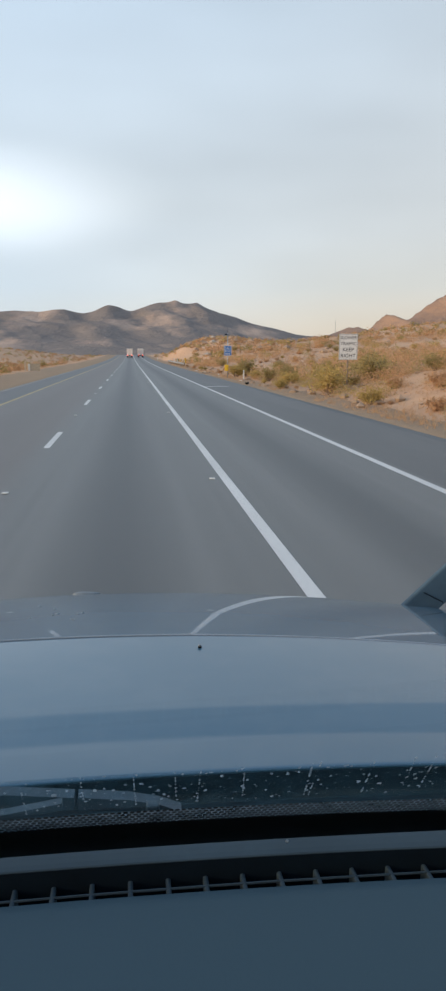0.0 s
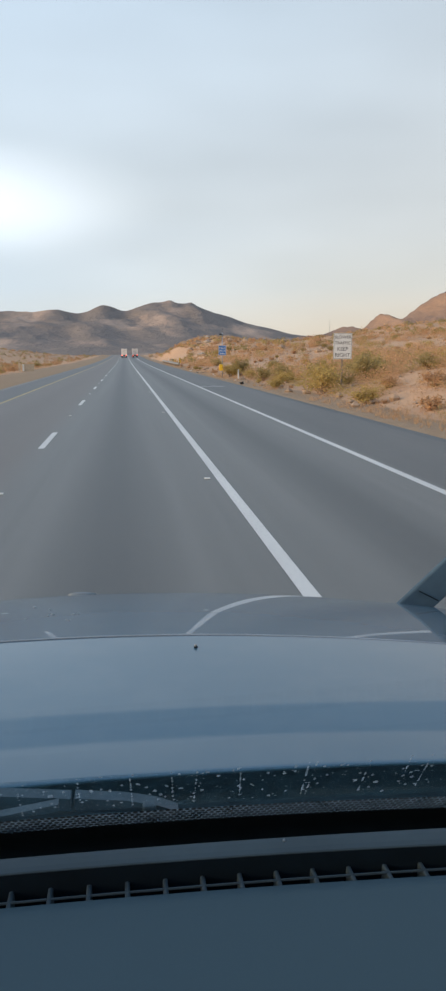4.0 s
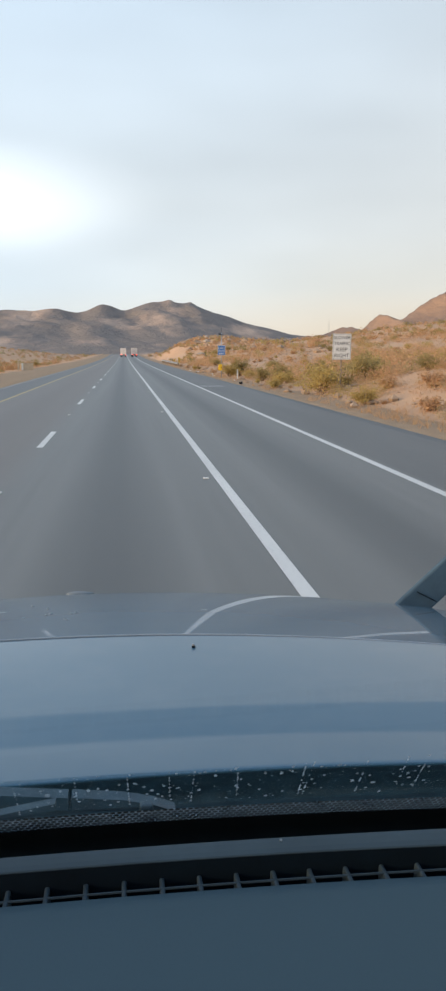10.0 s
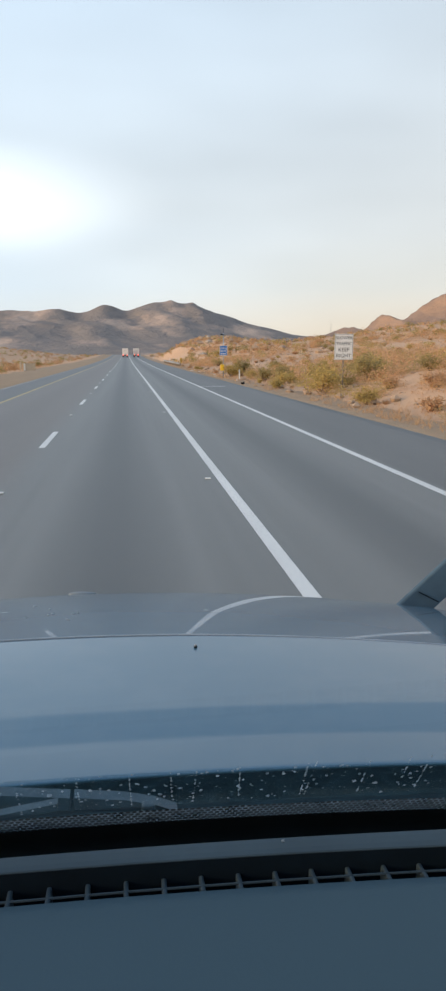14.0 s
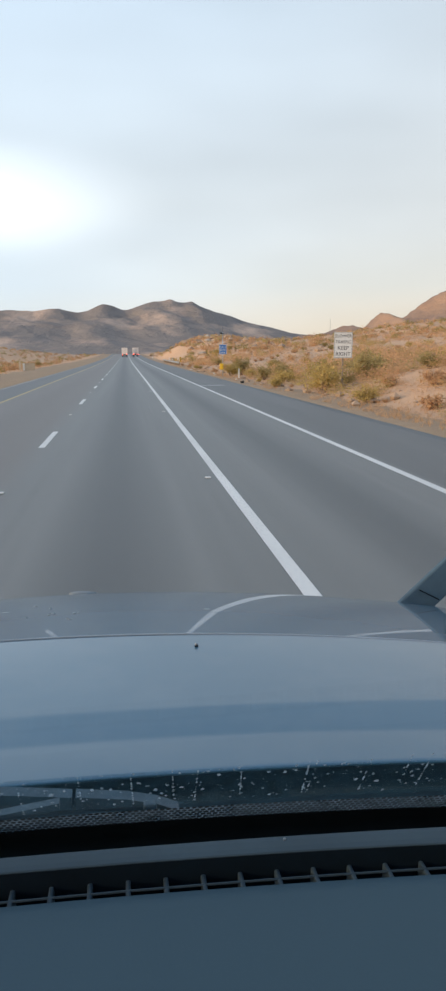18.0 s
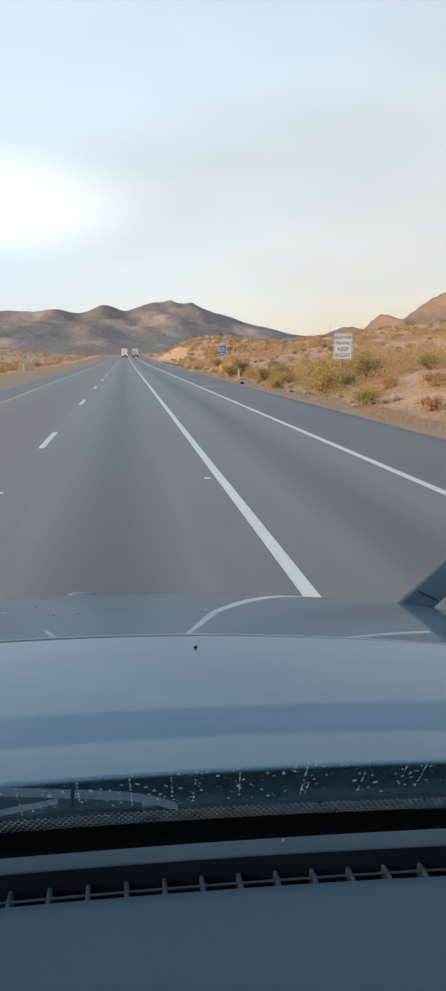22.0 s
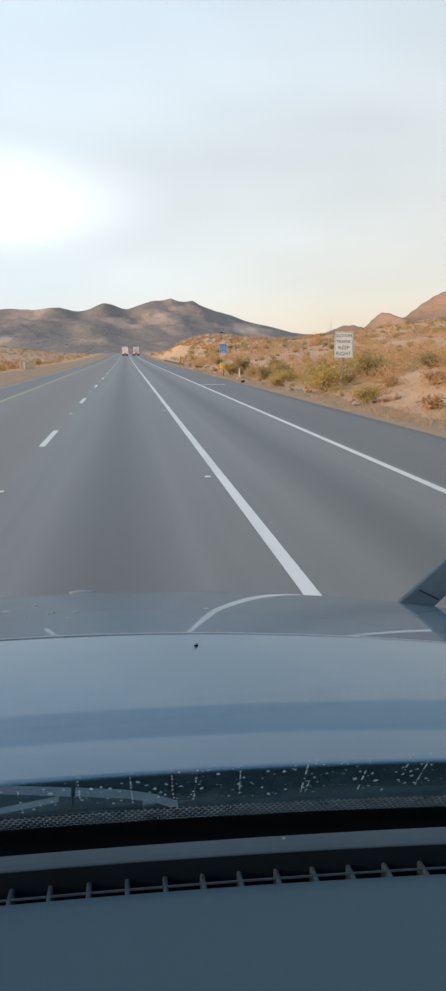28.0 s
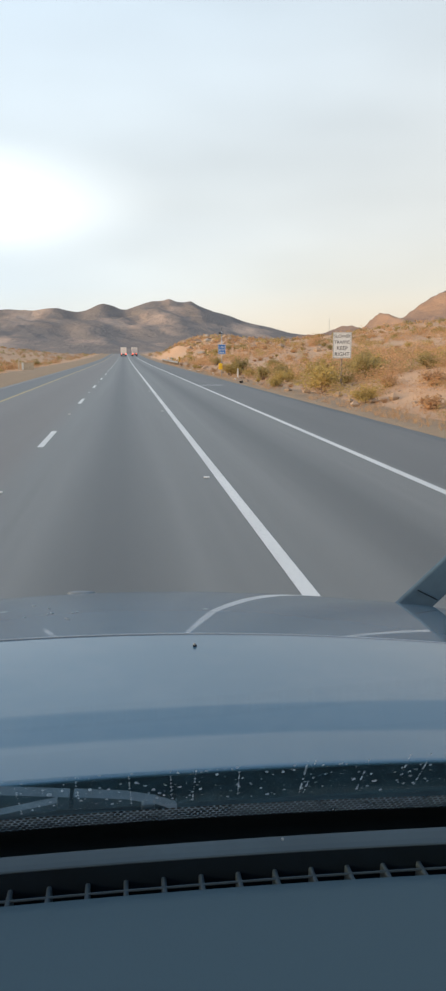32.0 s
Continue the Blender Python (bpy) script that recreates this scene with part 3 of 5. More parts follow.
def curve_sheet(name, rows, cols, f, material, parent, label="", thick=0.0, smooth=True):
    """A grid sheet of f(s, x) -> (x, y, z)."""
    v = [f(s, x) for s in rows for x in cols]
    n = len(cols)
    fs = [(i * n + j, i * n + j + 1, (i + 1) * n + j + 1, (i + 1) * n + j) for i in range(len(rows) - 1) for j in range(n - 1)]
    ob = mesh_object(name, v, fs, material, parent, label, smooth)
    if thick:
        m = ob.modifiers.new("thickness", "SOLIDIFY")
        m.thickness, m.offset = thick, -1
    return ob


NOSE_Y, NOSE_Z = 1.232, 1.6719
HALF = 1.30
# fall of the hood in degrees along its centre line, from the seam to the rolled-over front
FALL_AT = [0, 0.35, 0.70, 0.95, 1.15, 1.30, 1.45, 1.52, 1.62, 1.70, 1.76]
FALL = [14.06, 14.34, 15.57, 16.96, 20.38, 21.0, 24.0, 29.0, 45.0, 65.0, 85.0]
SWEEP, SWEEP_GROW, CROWN, CROWN_GROW = 0.1904, -0.1135, 0.0159, 0.035


def nose_profile():
    """Length along the centre line against height: a long falling curve that rolls over at the front."""
    u = np.linspace(0, 1.76, 177)
    soft = np.hanning(23)
    th = np.convolve(np.pad(np.interp(u, FALL_AT, FALL), 11, mode="edge"), soft / soft.sum(), "valid")
    z = NOSE_Z - np.concatenate([[0], np.cumsum(np.tan(np.radians((th[:-1] + th[1:]) / 2)) * np.diff(u))])
    return u, z


PU, PZ = nose_profile()


def side_drop(x):
    """The rounded shoulder of the hood towards its sides."""
    e = max(0.0, abs(x) - 1.18) / 0.20
    return 0.15 * (1 - math.sqrt(max(0.0, 1 - min(e, 0.999) ** 2)))


def nose_point(i, x):
    """A point of the hood front: cross lines sweep back and sink towards the sides."""
    back = PU[i] / (1 + SWEEP_GROW * x * x) if PU[i] < 1.2 else PU[i] - SWEEP_GROW * 1.2 * x * x / (1 + SWEEP_GROW * x * x)
    return (x, NOSE_Y + back - SWEEP * x * x, PZ[i] - (CROWN + CROWN_GROW * PU[i]) * x * x - side_drop(x))


cols = [i * HALF / 30 for i in range(-30, 31)]
curve_sheet("hood_front", range(len(PU)), cols, nose_point, HOOD, truck, "glossy blue-grey sloping hood front", 0.012)

# rear half, from the rolled rear rim: raised band, shallow trough that falls back, sloping deck
RIM_Y, LOW_Y, HIGH_Y, SEAM_Y = 0.7224, 0.8149, 0.8911, 1.2307


def deck_profile():
    y = np.unique(np.concatenate([np.linspace(0.719, 0.745, 14), np.linspace(0.745, 0.91, 56), np.linspace(0.91, SEAM_Y, 30)]))
    th = np.interp(y, [0.719, 0.7225, 0.728, LOW_Y - 0.006, LOW_Y + 0.005, HIGH_Y - 0.005, HIGH_Y + 0.006, 1.0, SEAM_Y], [-12, -3, 6.4, 7.2, 0.2, 0.5, 5.4, 5.0, 4.4])
    z = np.concatenate([[0], np.cumsum(np.tan(np.radians((th[:-1] + th[1:]) / 2)) * np.diff(y))])
    return y, NOSE_Z + 0.0006 - z + z[-1]


DY, DZ = deck_profile()


def deck_point(i, x):
    sweep = float(np.interp(DY[i], [RIM_Y, LOW_Y, HIGH_Y, SEAM_Y], [0.084, 0.109, 0.099, SWEEP]))
    lean = float(np.interp(DY[i], [HIGH_Y, SEAM_Y], [0.0096, 0.0]))
    return (x, DY[i] - sweep * x * x, DZ[i] - 0.014 * x * x + lean * max(-0.9, min(0.9, x)) - side_drop(x))


curve_sheet("hood_deck", range(len(DY)), cols, deck_point, HOOD, truck, "pale blue-grey hood deck with a shallow trough", 0.003)
part("hood_seam", tube(bmesh.new(), [(x, NOSE_Y - 0.002 - SWEEP * x * x, NOSE_Z + 0.0010 - CROWN * x * x - side_drop(x)) for x in cols], 0.0016, 6), SEAM, truck, "rounded panel edge across the hood, its bright highlight in the colour", True)
bolt = part("hood_bolt", disc(bmesh.new(), (0.290, 1.141, 1.6785), (0, 0.085, 1), 0.0034, 0.004, 14), BLACK, truck, "small dark round bolt on the hood")
part("bolt_head", disc(bmesh.new(), (0.290, 1.143, 1.6809), (0, 0.085, 1), 0.0024, 0.005, 12), SPLASH, bolt, "pale centre of the bolt head")


def on_hood(x, y):
    """Height of the sloping hood front."""
    u = (y - NOSE_Y + SWEEP * x * x) * (1 + SWEEP_GROW * x * x)
    return float(np.interp(u, PU, PZ)) - (CROWN + CROWN_GROW * u) * x * x


for x, y, r in ((-0.080, 1.806, 0.0045), (-0.010, 1.603, 0.0045), (0.040, 1.475, 0.0035), (-0.018, 1.585, 0.003), (0.040, 1.590, 0.004), (-0.030, 1.718, 0.003), (0.033, 1.49, 0.0025), (0.05, 1.60, 0.0025), (-0.065, 1.55, 0.0025)):
    part("dried_splash", disc(bmesh.new(), (x, y, on_hood(x, y) + 0.0006), (0, 0.29, 1), r, 0.002, 9), SPLASH, truck, "pale dried splash on the paint")
part("hood_ornament", tube(bmesh.new(), [(x, 2.335, on_hood(x, 2.335) + 0.0015) for x in (-0.040, -0.030, -0.012, 0.020, 0.055)], [0.002, 0.0065, 0.0085, 0.0070, 0.002], 12), BADGE, truck,
     "low centre badge at the hood's front edge", True)
for s in (-1, 1):
    curve_sheet("fender", range(12), [0.45 + 0.2 * j for j in range(13)],
                lambda i, y, s=s: (s * (HALF + 0.02 + 0.05 * math.sin(min(1, i / 6) * 1.57)), y, max(0.62, float(np.interp(y - NOSE_Y + 0.29, PU, PZ)) if y > 1.0 else 1.55) - 0.12 - i * 0.065),
                HOOD, truck, "blue-grey wheel fender", 0.02)
part("bumper", one_box((0, 2.98, 0.50), (2.4, 0.22, 0.30), 0.06), ALU, truck, "polished front bumper")
part("grille", one_box((0, 2.95, 0.80), (1.1, 0.10, 0.30), 0.03), BLACK, truck, "dark front grille")
for s in (-1, 1):
    part("headlight", one_box((s * 0.85, 2.84, 0.86), (0.38, 0.14, 0.2), 0.05), ALU, truck)

# mirror on the right fender
arm = part("fender_mirror", one_box((1.312, 2.15, 1.480), (0.60, 0.018, 0.108), 0.008, pose(0, 0, 0, 0, -43, 0)), MIRROR_ARM, truck, "slate plastic mirror arm on the fender")
part("mirror_head", one_box((1.50, 2.12, 1.80), (0.20, 0.10, 0.36), 0.045), MIRROR_ARM, arm)
part("mirror_foot", one_box((1.13, 2.12, 1.30), (0.13, 0.12, 0.05), 0.016), MIRROR_ARM, arm)
part("mirror_joint", one_box((1.195, 2.132, 1.372), (0.004, 0.006, 0.082), 0.001, pose(0, 0, 0, 0, -62, 0)), BLACK, arm)

# ---- windscreen, cowl and wiper ----
BASE_Y, BASE_Z, RAKE = 0.487, 1.8275, 0.62


def screen(x, z, off=0.0):
    """A point of the curved raked glass; off: metres towards the inside."""
    return (x, BASE_Y + 0.001 - 0.05 * x * x - RAKE * (z - BASE_Z) - off * 0.85, z - off * 0.5)


wx = [i * 1.06 / 24 for i in range(-24, 25)]
windscreen = curve_sheet("windscreen", [BASE_Z + 0.05 * i for i in range(22)], wx, lambda z, x: screen(x, z), GLASS, truck, "raked curved windscreen with dried water spots")
windscreen.visible_shadow = False
curve_sheet("frit_band", [BASE_Z - 0.07 + 0.0118 * i for i in range(7)], wx, lambda z, x: screen(x, z - 0.078 * x * x, 0.0012), FRIT, windscreen, "black ceramic border of the glass")
curve_sheet("dust_film", [BASE_Z - 0.001 + 0.0033 * i for i in range(7)], wx, lambda z, x: screen(x, z - 0.078 * x * x, 0.0004), FILM, windscreen, "grey dust caught along the lower glass")

curve_sheet("dust_veil", [BASE_Z + 0.0205 + 0.007 * i for i in range(8)], wx, lambda z, x: screen(x, z - 0.078 * x * x, -0.002), VEIL, windscreen, "thin dusty veil low on the glass")


def frit_dots():
    v, f = [], []
    px = 0.0050
    for row in range(6):
        z = BASE_Z + 0.0012 + row * 0.0036
        rad = 0.00238 - 0.00007 * row
        for i in range(-208, 209):
            x = i * px + (px / 2 if row % 2 else 0)
            c = len(v)
            for a in range(8):
                t = a * math.pi / 4
                v.append(screen(x + rad * math.cos(t), z - 0.078 * x * x + rad * 0.85 * math.sin(t), 0.0012))
            f.append(tuple(range(c, c + 8)))
    ob = mesh_object("frit_dots", v, f, FRIT, windscreen, "rows of small black ceramic dots")
    ob["kind"] = "stuff"


frit_dots()


def water_spots():
    rnd = random.Random(11)
    v, f = [], []

    def blob(x, z, r, tall=1.0):
        c = len(v)
        n = 9
        for a in range(n):
            t = a * 2 * math.pi / n
            q = r * (0.75 + 0.5 * rnd.random())
            v.append(screen(x + q * math.cos(t), z + q * tall * math.sin(t), -0.004))
        f.append(tuple(range(c, c + n)))
    for _ in range(1300):
        x = rnd.uniform(-1.0, 1.0)
        z = BASE_Z + 0.018 + 0.046 * rnd.random() - 0.05 * x * x
        blob(x, z, 0.0003 + 0.0011 * rnd.random() ** 2, rnd.uniform(0.6, 1.4))
    for _ in range(60):
        blob(rnd.uniform(-1.0, 1.0), BASE_Z + 0.024 + 0.040 * rnd.random(), rnd.uniform(0.0013, 0.0021), rnd.uniform(0.5, 1.3))
    for x in [i * 0.045 - 1.0 + rnd.uniform(-0.015, 0.015) for i in range(45)] + [0.208, 0.312, 0.39]:
        z, lean = BASE_Z + 0.062, rnd.uniform(-0.08, 0.06)
        while z > BASE_Z + 0.016:
            if rnd.random() < 0.6:
                blob(x + lean * (z - BASE_Z), z, rnd.uniform(0.0003, 0.0010), rnd.uniform(1.0, 2.4))
            z -= rnd.uniform(0.001, 0.004)
    ob = mesh_object("water_spots", v, f, SPECK, windscreen, "dried pale water spots and runs")
    ob["kind"] = "stuff"


water_spots()
curve_sheet("cowl", [0, 0.04, 0.08, 0.15, 0.22, 0.43, 0.6, 1.0], wx, lambda s, x: (x, 0.495 + 0.48 * s - (0.05 + 0.04 * s) * x * x, float(np.interp(s, [0, 0.08, 0.22, 0.43, 0.6, 1.0], [1.79, 1.735, 1.690, 1.680, 1.650, 1.58])) - 0.012 * x * x), COWL, truck, "dusty black cowl between hood and glass", 0.01)


def strip(bm, pts, thick):
    """A flat bar along points: each point with its half height."""
    lo, hi = [], []
    for (x, y, z), h in pts:
        lo.append((bm.verts.new((x, y - thick, z - h)), bm.verts.new((x, y + thick, z - h))))
        hi.append((bm.verts.new((x, y - thick, z + h)), bm.verts.new((x, y + thick, z + h))))
    for i in range(len(pts) - 1):
        for a, b in ((lo[i], lo[i + 1]), (hi[i + 1], hi[i])):
            bm.faces.new((a[0], a[1], b[1], b[0]))
        bm.faces.new((lo[i][0], lo[i + 1][0], hi[i + 1][0], hi[i][0]))
        bm.faces.new((lo[i][1], hi[i][1], hi[i + 1][1], lo[i + 1][1]))
    for k, fl in ((0, 1), (-1, 0)):
        q = [lo[k][0], lo[k][1], hi[k][1], hi[k][0]]
        bm.faces.new(q if fl else q[::-1])
    return bm


wiper = part("wiper", strip(bmesh.new(), [((-0.6372, 0.522, 1.8570), 0.006), ((-0.2082, 0.522, 1.8488), 0.0062), ((0.0707, 0.522, 1.8392), 0.0062), ((0.1248, 0.522, 1.8323), 0.0056)], 0.006), WIPER, truck,
             "dark plastic windscreen wiper resting at the foot of the glass")
part("blade_cover", strip(bmesh.new(), [((0.1279, 0.522, 1.8320), 0.0058), ((0.1698, 0.522, 1.8263), 0.0055), ((0.1953, 0.522, 1.8212), 0.0038), ((0.2137, 0.522, 1.8153), 0.0014)], 0.006), WIPER, wiper)
part("blade_strut", strip(bmesh.new(), [((-0.0956, 0.500, 1.8224), 0.003), ((0.0747, 0.500, 1.8391), 0.0030), ((0.1171, 0.500, 1.8447), 0.0030)], 0.004), WIPER, wiper)
part("blade_clip", one_box((0.1888, 0.500, 1.8310), (0.011, 0.008, 0.016), 0.002), WIPER, wiper)
part("blade_rubber", strip(bmesh.new(), [((-0.6073, 0.497, 1.8534), 0.0014), ((0.0737, 0.497, 1.8320), 0.0013), ((0.1869, 0.497, 1.8239), 0.0012)], 0.002), FILM, wiper, "dusty rubber wiper edge")
part("wiper_pivot", tube(bmesh.new(), [(-0.62, 0.52, 1.62), (-0.62, 0.515, 1.862)], 0.014, 12), WIPER, wiper)
wiper.location = (0, 0, -0.006)

# ---- dashboard ----
TOP = EYE_HEIGHT - 0.35
dash = curve_sheet("dashboard", range(14), [i * 1.04 / 24 for i in range(-24, 25)],
                   lambda i, x: (x, -(0.094, 0.094, 0.092, 0.07, 0.03, 0, 0, 0, 0, 0, 0, 0, 0, 0)[i] * x * x + [0.3995, 0.3975, 0.388, 0.345, 0.28, 0.2, 0.1, 0.0, -0.1, -0.16, -0.20, -0.22, -0.225, -0.225][i],
                                 TOP - [0.004, 0.0, 0.0, 0.002, 0.004, 0.006, 0.010, 0.014, 0.02, 0.035, 0.07, 0.14, 0.3, 0.75][i]), DASHBOARD, truck, "smooth slate-grey plastic dashboard top")
LIP_ACROSS = [0, 0, 0.06, 0.30, 0.70, 0.95, 1.0, 1.02]
LIP_BELOW = [0.41, 0.3402, 0.3396, 0.3393, 0.3396, 0.3400, 0.3408, 0.42]
lip = curve_sheet("dash_lip", range(8), wx, lambda i, x: (x, (0.4152 - 0.098 * x * x) * (1 - LIP_ACROSS[i]) + (0.4312 - 0.085 * x * x) * LIP_ACROSS[i],
                                                          EYE_HEIGHT - LIP_BELOW[i]), LIP, truck, "raised grey lip along the dashboard's front edge", smooth=False)
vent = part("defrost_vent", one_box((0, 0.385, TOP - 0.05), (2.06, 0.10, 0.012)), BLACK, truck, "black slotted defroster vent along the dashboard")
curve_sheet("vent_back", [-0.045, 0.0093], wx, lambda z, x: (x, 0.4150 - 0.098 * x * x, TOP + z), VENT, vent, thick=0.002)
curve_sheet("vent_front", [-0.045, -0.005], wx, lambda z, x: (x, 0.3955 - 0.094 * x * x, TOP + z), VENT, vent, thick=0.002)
rib_mesh = None
for i in range(-36, 37):
    x = 0.0425 + i * 0.0257
    if rib_mesh is None:
        ob = part("vent_rib", one_box((0, 0.4078, TOP - 0.0105), (0.0034, 0.0180, 0.016), 0.0013, pose(0, 0, 0, -3, 0, 0)), RIB, vent)
        rib_mesh = ob.data
    else:
        ob = new("vent_rib", rib_mesh)
        ob.parent = vent
    ob.location = (x, -0.09 * x * x, 0)
part("vent_bar", tube(bmesh.new(), [(x, 0.4046 - 0.08 * x * x, TOP - 0.0030) for x in wx], 0.0009, 6), RIB, vent)
# added block: its black stands in for the shade down the gap
part("dash_gap", one_box((0, 0.462, 1.66), (2.06, 0.055, 0.06)), BLACK, truck, "black block filling the dark gap between dashboard and glass")
part("dash_chip", disc(bmesh.new(), (0.282, 0.4195, EYE_HEIGHT - 0.3393), (0, -0.2, 1), 0.0011, 0.0015, 8), SPECK, truck, "tiny pale fleck on the dashboard lip")

# ---- cab shell, frame and wheels ----
# roof, walls and doors are out of view, added to shade the dashboard
part("roof", one_box((0, -0.78, 2.88), (2.16, 1.25, 0.06), 0.02), HOOD, truck)
part("back_wall", one_box((0, -1.42, 1.95), (2.16, 0.05, 1.84), 0.01), DASHBOARD, truck)
part("cab_floor", one_box((0, -0.45, 1.05), (2.16, 1.9, 0.05), 0.01), BLACK, truck)
part("firewall", one_box((0, 0.47, 1.36), (2.10, 0.04, 0.66), 0.01), BLACK, truck)
for s in (-1, 1):
    door = part("door", one_box((s * 1.07, -0.32, 1.60), (0.06, 1.6, 1.08), 0.02), HOOD, truck)
    part("door_handle", one_box((s * 1.112, -0.9, 1.75), (0.03, 0.16, 0.04), 0.01), BLACK, door)
    part("rear_pillar", one_box((s * 1.07, -1.22, 2.37), (0.06, 0.4, 0.94), 0.02), HOOD, truck)
    part("front_pillar", tube(bmesh.new(), [(s * 1.075, 0.43, 1.80), (s * 1.075, 0.08, 2.34), (s * 1.075, -0.24, 2.87)], 0.045, 10), BLACK, truck)
    part("frame_rail", one_box((s * 0.42, -0.6, 0.82), (0.09, 7.0, 0.26), 0.01), BLACK, truck)
part("fifth_wheel", one_box((0, -3.2, 1.03), (0.9, 0.9, 0.12), 0.04), BLACK, truck, "dark coupling plate over the rear axles")
for y in (-1.6, -2.2, -4.05):
    part("cross_member", one_box((0, y, 0.82), (0.76, 0.10, 0.2), 0.01), BLACK, truck)
for y in (2.1, -2.6, -3.9):
    part("axle", tube(bmesh.new(), [(-0.95, y, 0.505), (0.95, y, 0.505)], 0.075, 12), BLACK, truck)
for s in (-1, 1):
    part("fuel_tank", tube(bmesh.new(), [(s * 0.86, -1.0, 0.72), (s * 0.86, 0.5, 0.72)], 0.30, 24), ALU, truck, "round aluminium fuel tank", False)
    side = curve_sheet("side_window", [2.14, 2.84], [-1.02, -0.30, -0.22], lambda z, y, s=s: (s * 1.075, y if z < 2 else y - 0.0, z), GLASS, truck)
    side.visible_shadow = False
wheel = None
for y in (2.1, -2.6, -3.9):
    for s in (-1, 1):
        if wheel is None:
            wheel = part("wheel", disc(bmesh.new(), (0, 0, 0), (1, 0, 0), 0.51, 0.28, 36, 0.29), RUBBER, truck, "black truck tyre", True)
            rim = part("rim", disc(bmesh.new(), (0, 0, 0), (1, 0, 0), 0.292, 0.22, 28), ALU, wheel)
            w = wheel
        else:
            w = new("wheel", wheel.data)
            w.parent = truck
            r2 = new("rim", rim.data)
            r2.parent = w
        w.location = (s * 1.0, y, 0.505)

# ---- roadside furniture ----


def lettering(text, size, material, parent, at, name="lettering"):
    """Raised letters facing back down the road (towards -y), centred at a place of the parent."""
    cu = bpy.data.curves.new(name, "FONT")
    cu.body, cu.size, cu.align_x, cu.align_y, cu.extrude = text, size, "CENTER", "CENTER", 0.002
    tmp = new(name, cu)
    me = bpy.data.meshes.new_from_object(tmp.evaluated_get(bpy.context.evaluated_depsgraph_get()))
    bpy.data.objects.remove(tmp)
    me.materials.clear()
    me.materials.append(material)
    ob = new(name, me)
    ob.parent = parent
    ob.matrix_local = pose(*at, 90, 0, 0)
    return ob


def ground_at(x, y):
    return float(land_z(np.array([x]), np.array([y]))[0])


def traffic_sign(x, y):
    g = ground_at(x, y)
    t = empty("traffic_sign", pose(x, y, g - 0.05, 0, 0, -4), "white road sign with black words on a wooden post", "road sign")
    part("post", one_box((0, 0.06, 1.5), (0.10, 0.09, 3.1), 0.01), TIMBER, t, "weathered brown wooden post")
    w, h, z = 1.08, 1.46, 2.70 - g
    b = part("panel", one_box((0, 0, z), (w, 0.012, h), 0.004), SIGN_WHITE, t, "white sign panel")
    for dx, dz, sx, sz in ((0, h / 2 - 0.035, w - 0.06, 0.014), (0, -h / 2 + 0.035, w - 0.06, 0.014), (w / 2 - 0.035, 0, 0.014, h - 0.06), (-w / 2 + 0.035, 0, 0.014, h - 0.06)):
        part("border", one_box((dx, -0.008, z + dz), (sx, 0.004, sz)), SIGN_BLACK, b)
    for word, k in (("SLOWER", 0.50), ("TRAFFIC", 0.17), ("KEEP", -0.17), ("RIGHT", -0.51)):
        lettering(word, 0.30 if len(word) < 6 else 0.245, SIGN_BLACK, b, (0, -0.009, z + k))
    for dz in (-0.4, 0.4):
        part("bolt", disc(bmesh.new(), (0, -0.010, z + dz - 0.0), (0, -1, 0), 0.012, 0.008, 10), STEEL, b)


def call_box(x, y):
    g = ground_at(x, y)
    t = empty("call_box", pose(x, y, g - 0.05), "yellow roadside call box on a pole with a blue sign", "call box")
    part("pole", tube(bmesh.new(), [(0, 0.05, 0), (0, 0.05, 4.3)], 0.045, 12), STEEL, t, "grey steel pole", True)
    b = part("panel", one_box((0, 0, 2.66), (0.72, 0.008, 0.92), 0.003), SIGN_BLUE, t, "blue sign panel with white border")
    for dx, dz, sx, sz in ((0, 0.435, 0.70, 0.028), (0, -0.435, 0.70, 0.028), (0.335, 0, 0.028, 0.89), (-0.335, 0, 0.028, 0.89)):
        part("border", one_box((dx, -0.006, 2.66 + dz), (sx, 0.004, sz)), SIGN_WHITE, b)
    lettering("CALL", 0.27, SIGN_WHITE, b, (0, -0.006, 2.86))
    lettering("BOX", 0.27, SIGN_WHITE, b, (0, -0.006, 2.60))
    for dx in (-0.16, 0, 0.16):
        part("bar", one_box((dx, -0.006, 2.36), (0.11, 0.004, 0.09)), SIGN_WHITE, b)
    h = part("housing", one_box((-0.13, -0.09, 1.06), (0.34, 0.24, 0.58), 0.03), BOX_YELLOW, t, "yellow telephone housing")
    part("housing_door", one_box((-0.13, -0.214, 1.06), (0.28, 0.012, 0.50), 0.004), BOX_YELLOW, h)
    part("handle", one_box((-0.03, -0.226, 1.06), (0.025, 0.012, 0.12), 0.004), BLACK, h)
    part("solar_panel", one_box((-0.12, 0.05, 4.16), (0.34, 0.26, 0.02), 0.004, pose(0, 0, 0, 25, 0, 0)), BLACK, t, "small dark solar panel near the top")
    part("aerial", tube(bmesh.new(), [(0, 0.05, 4.3), (0, 0.05, 4.75)], 0.012, 6), BLACK, t)


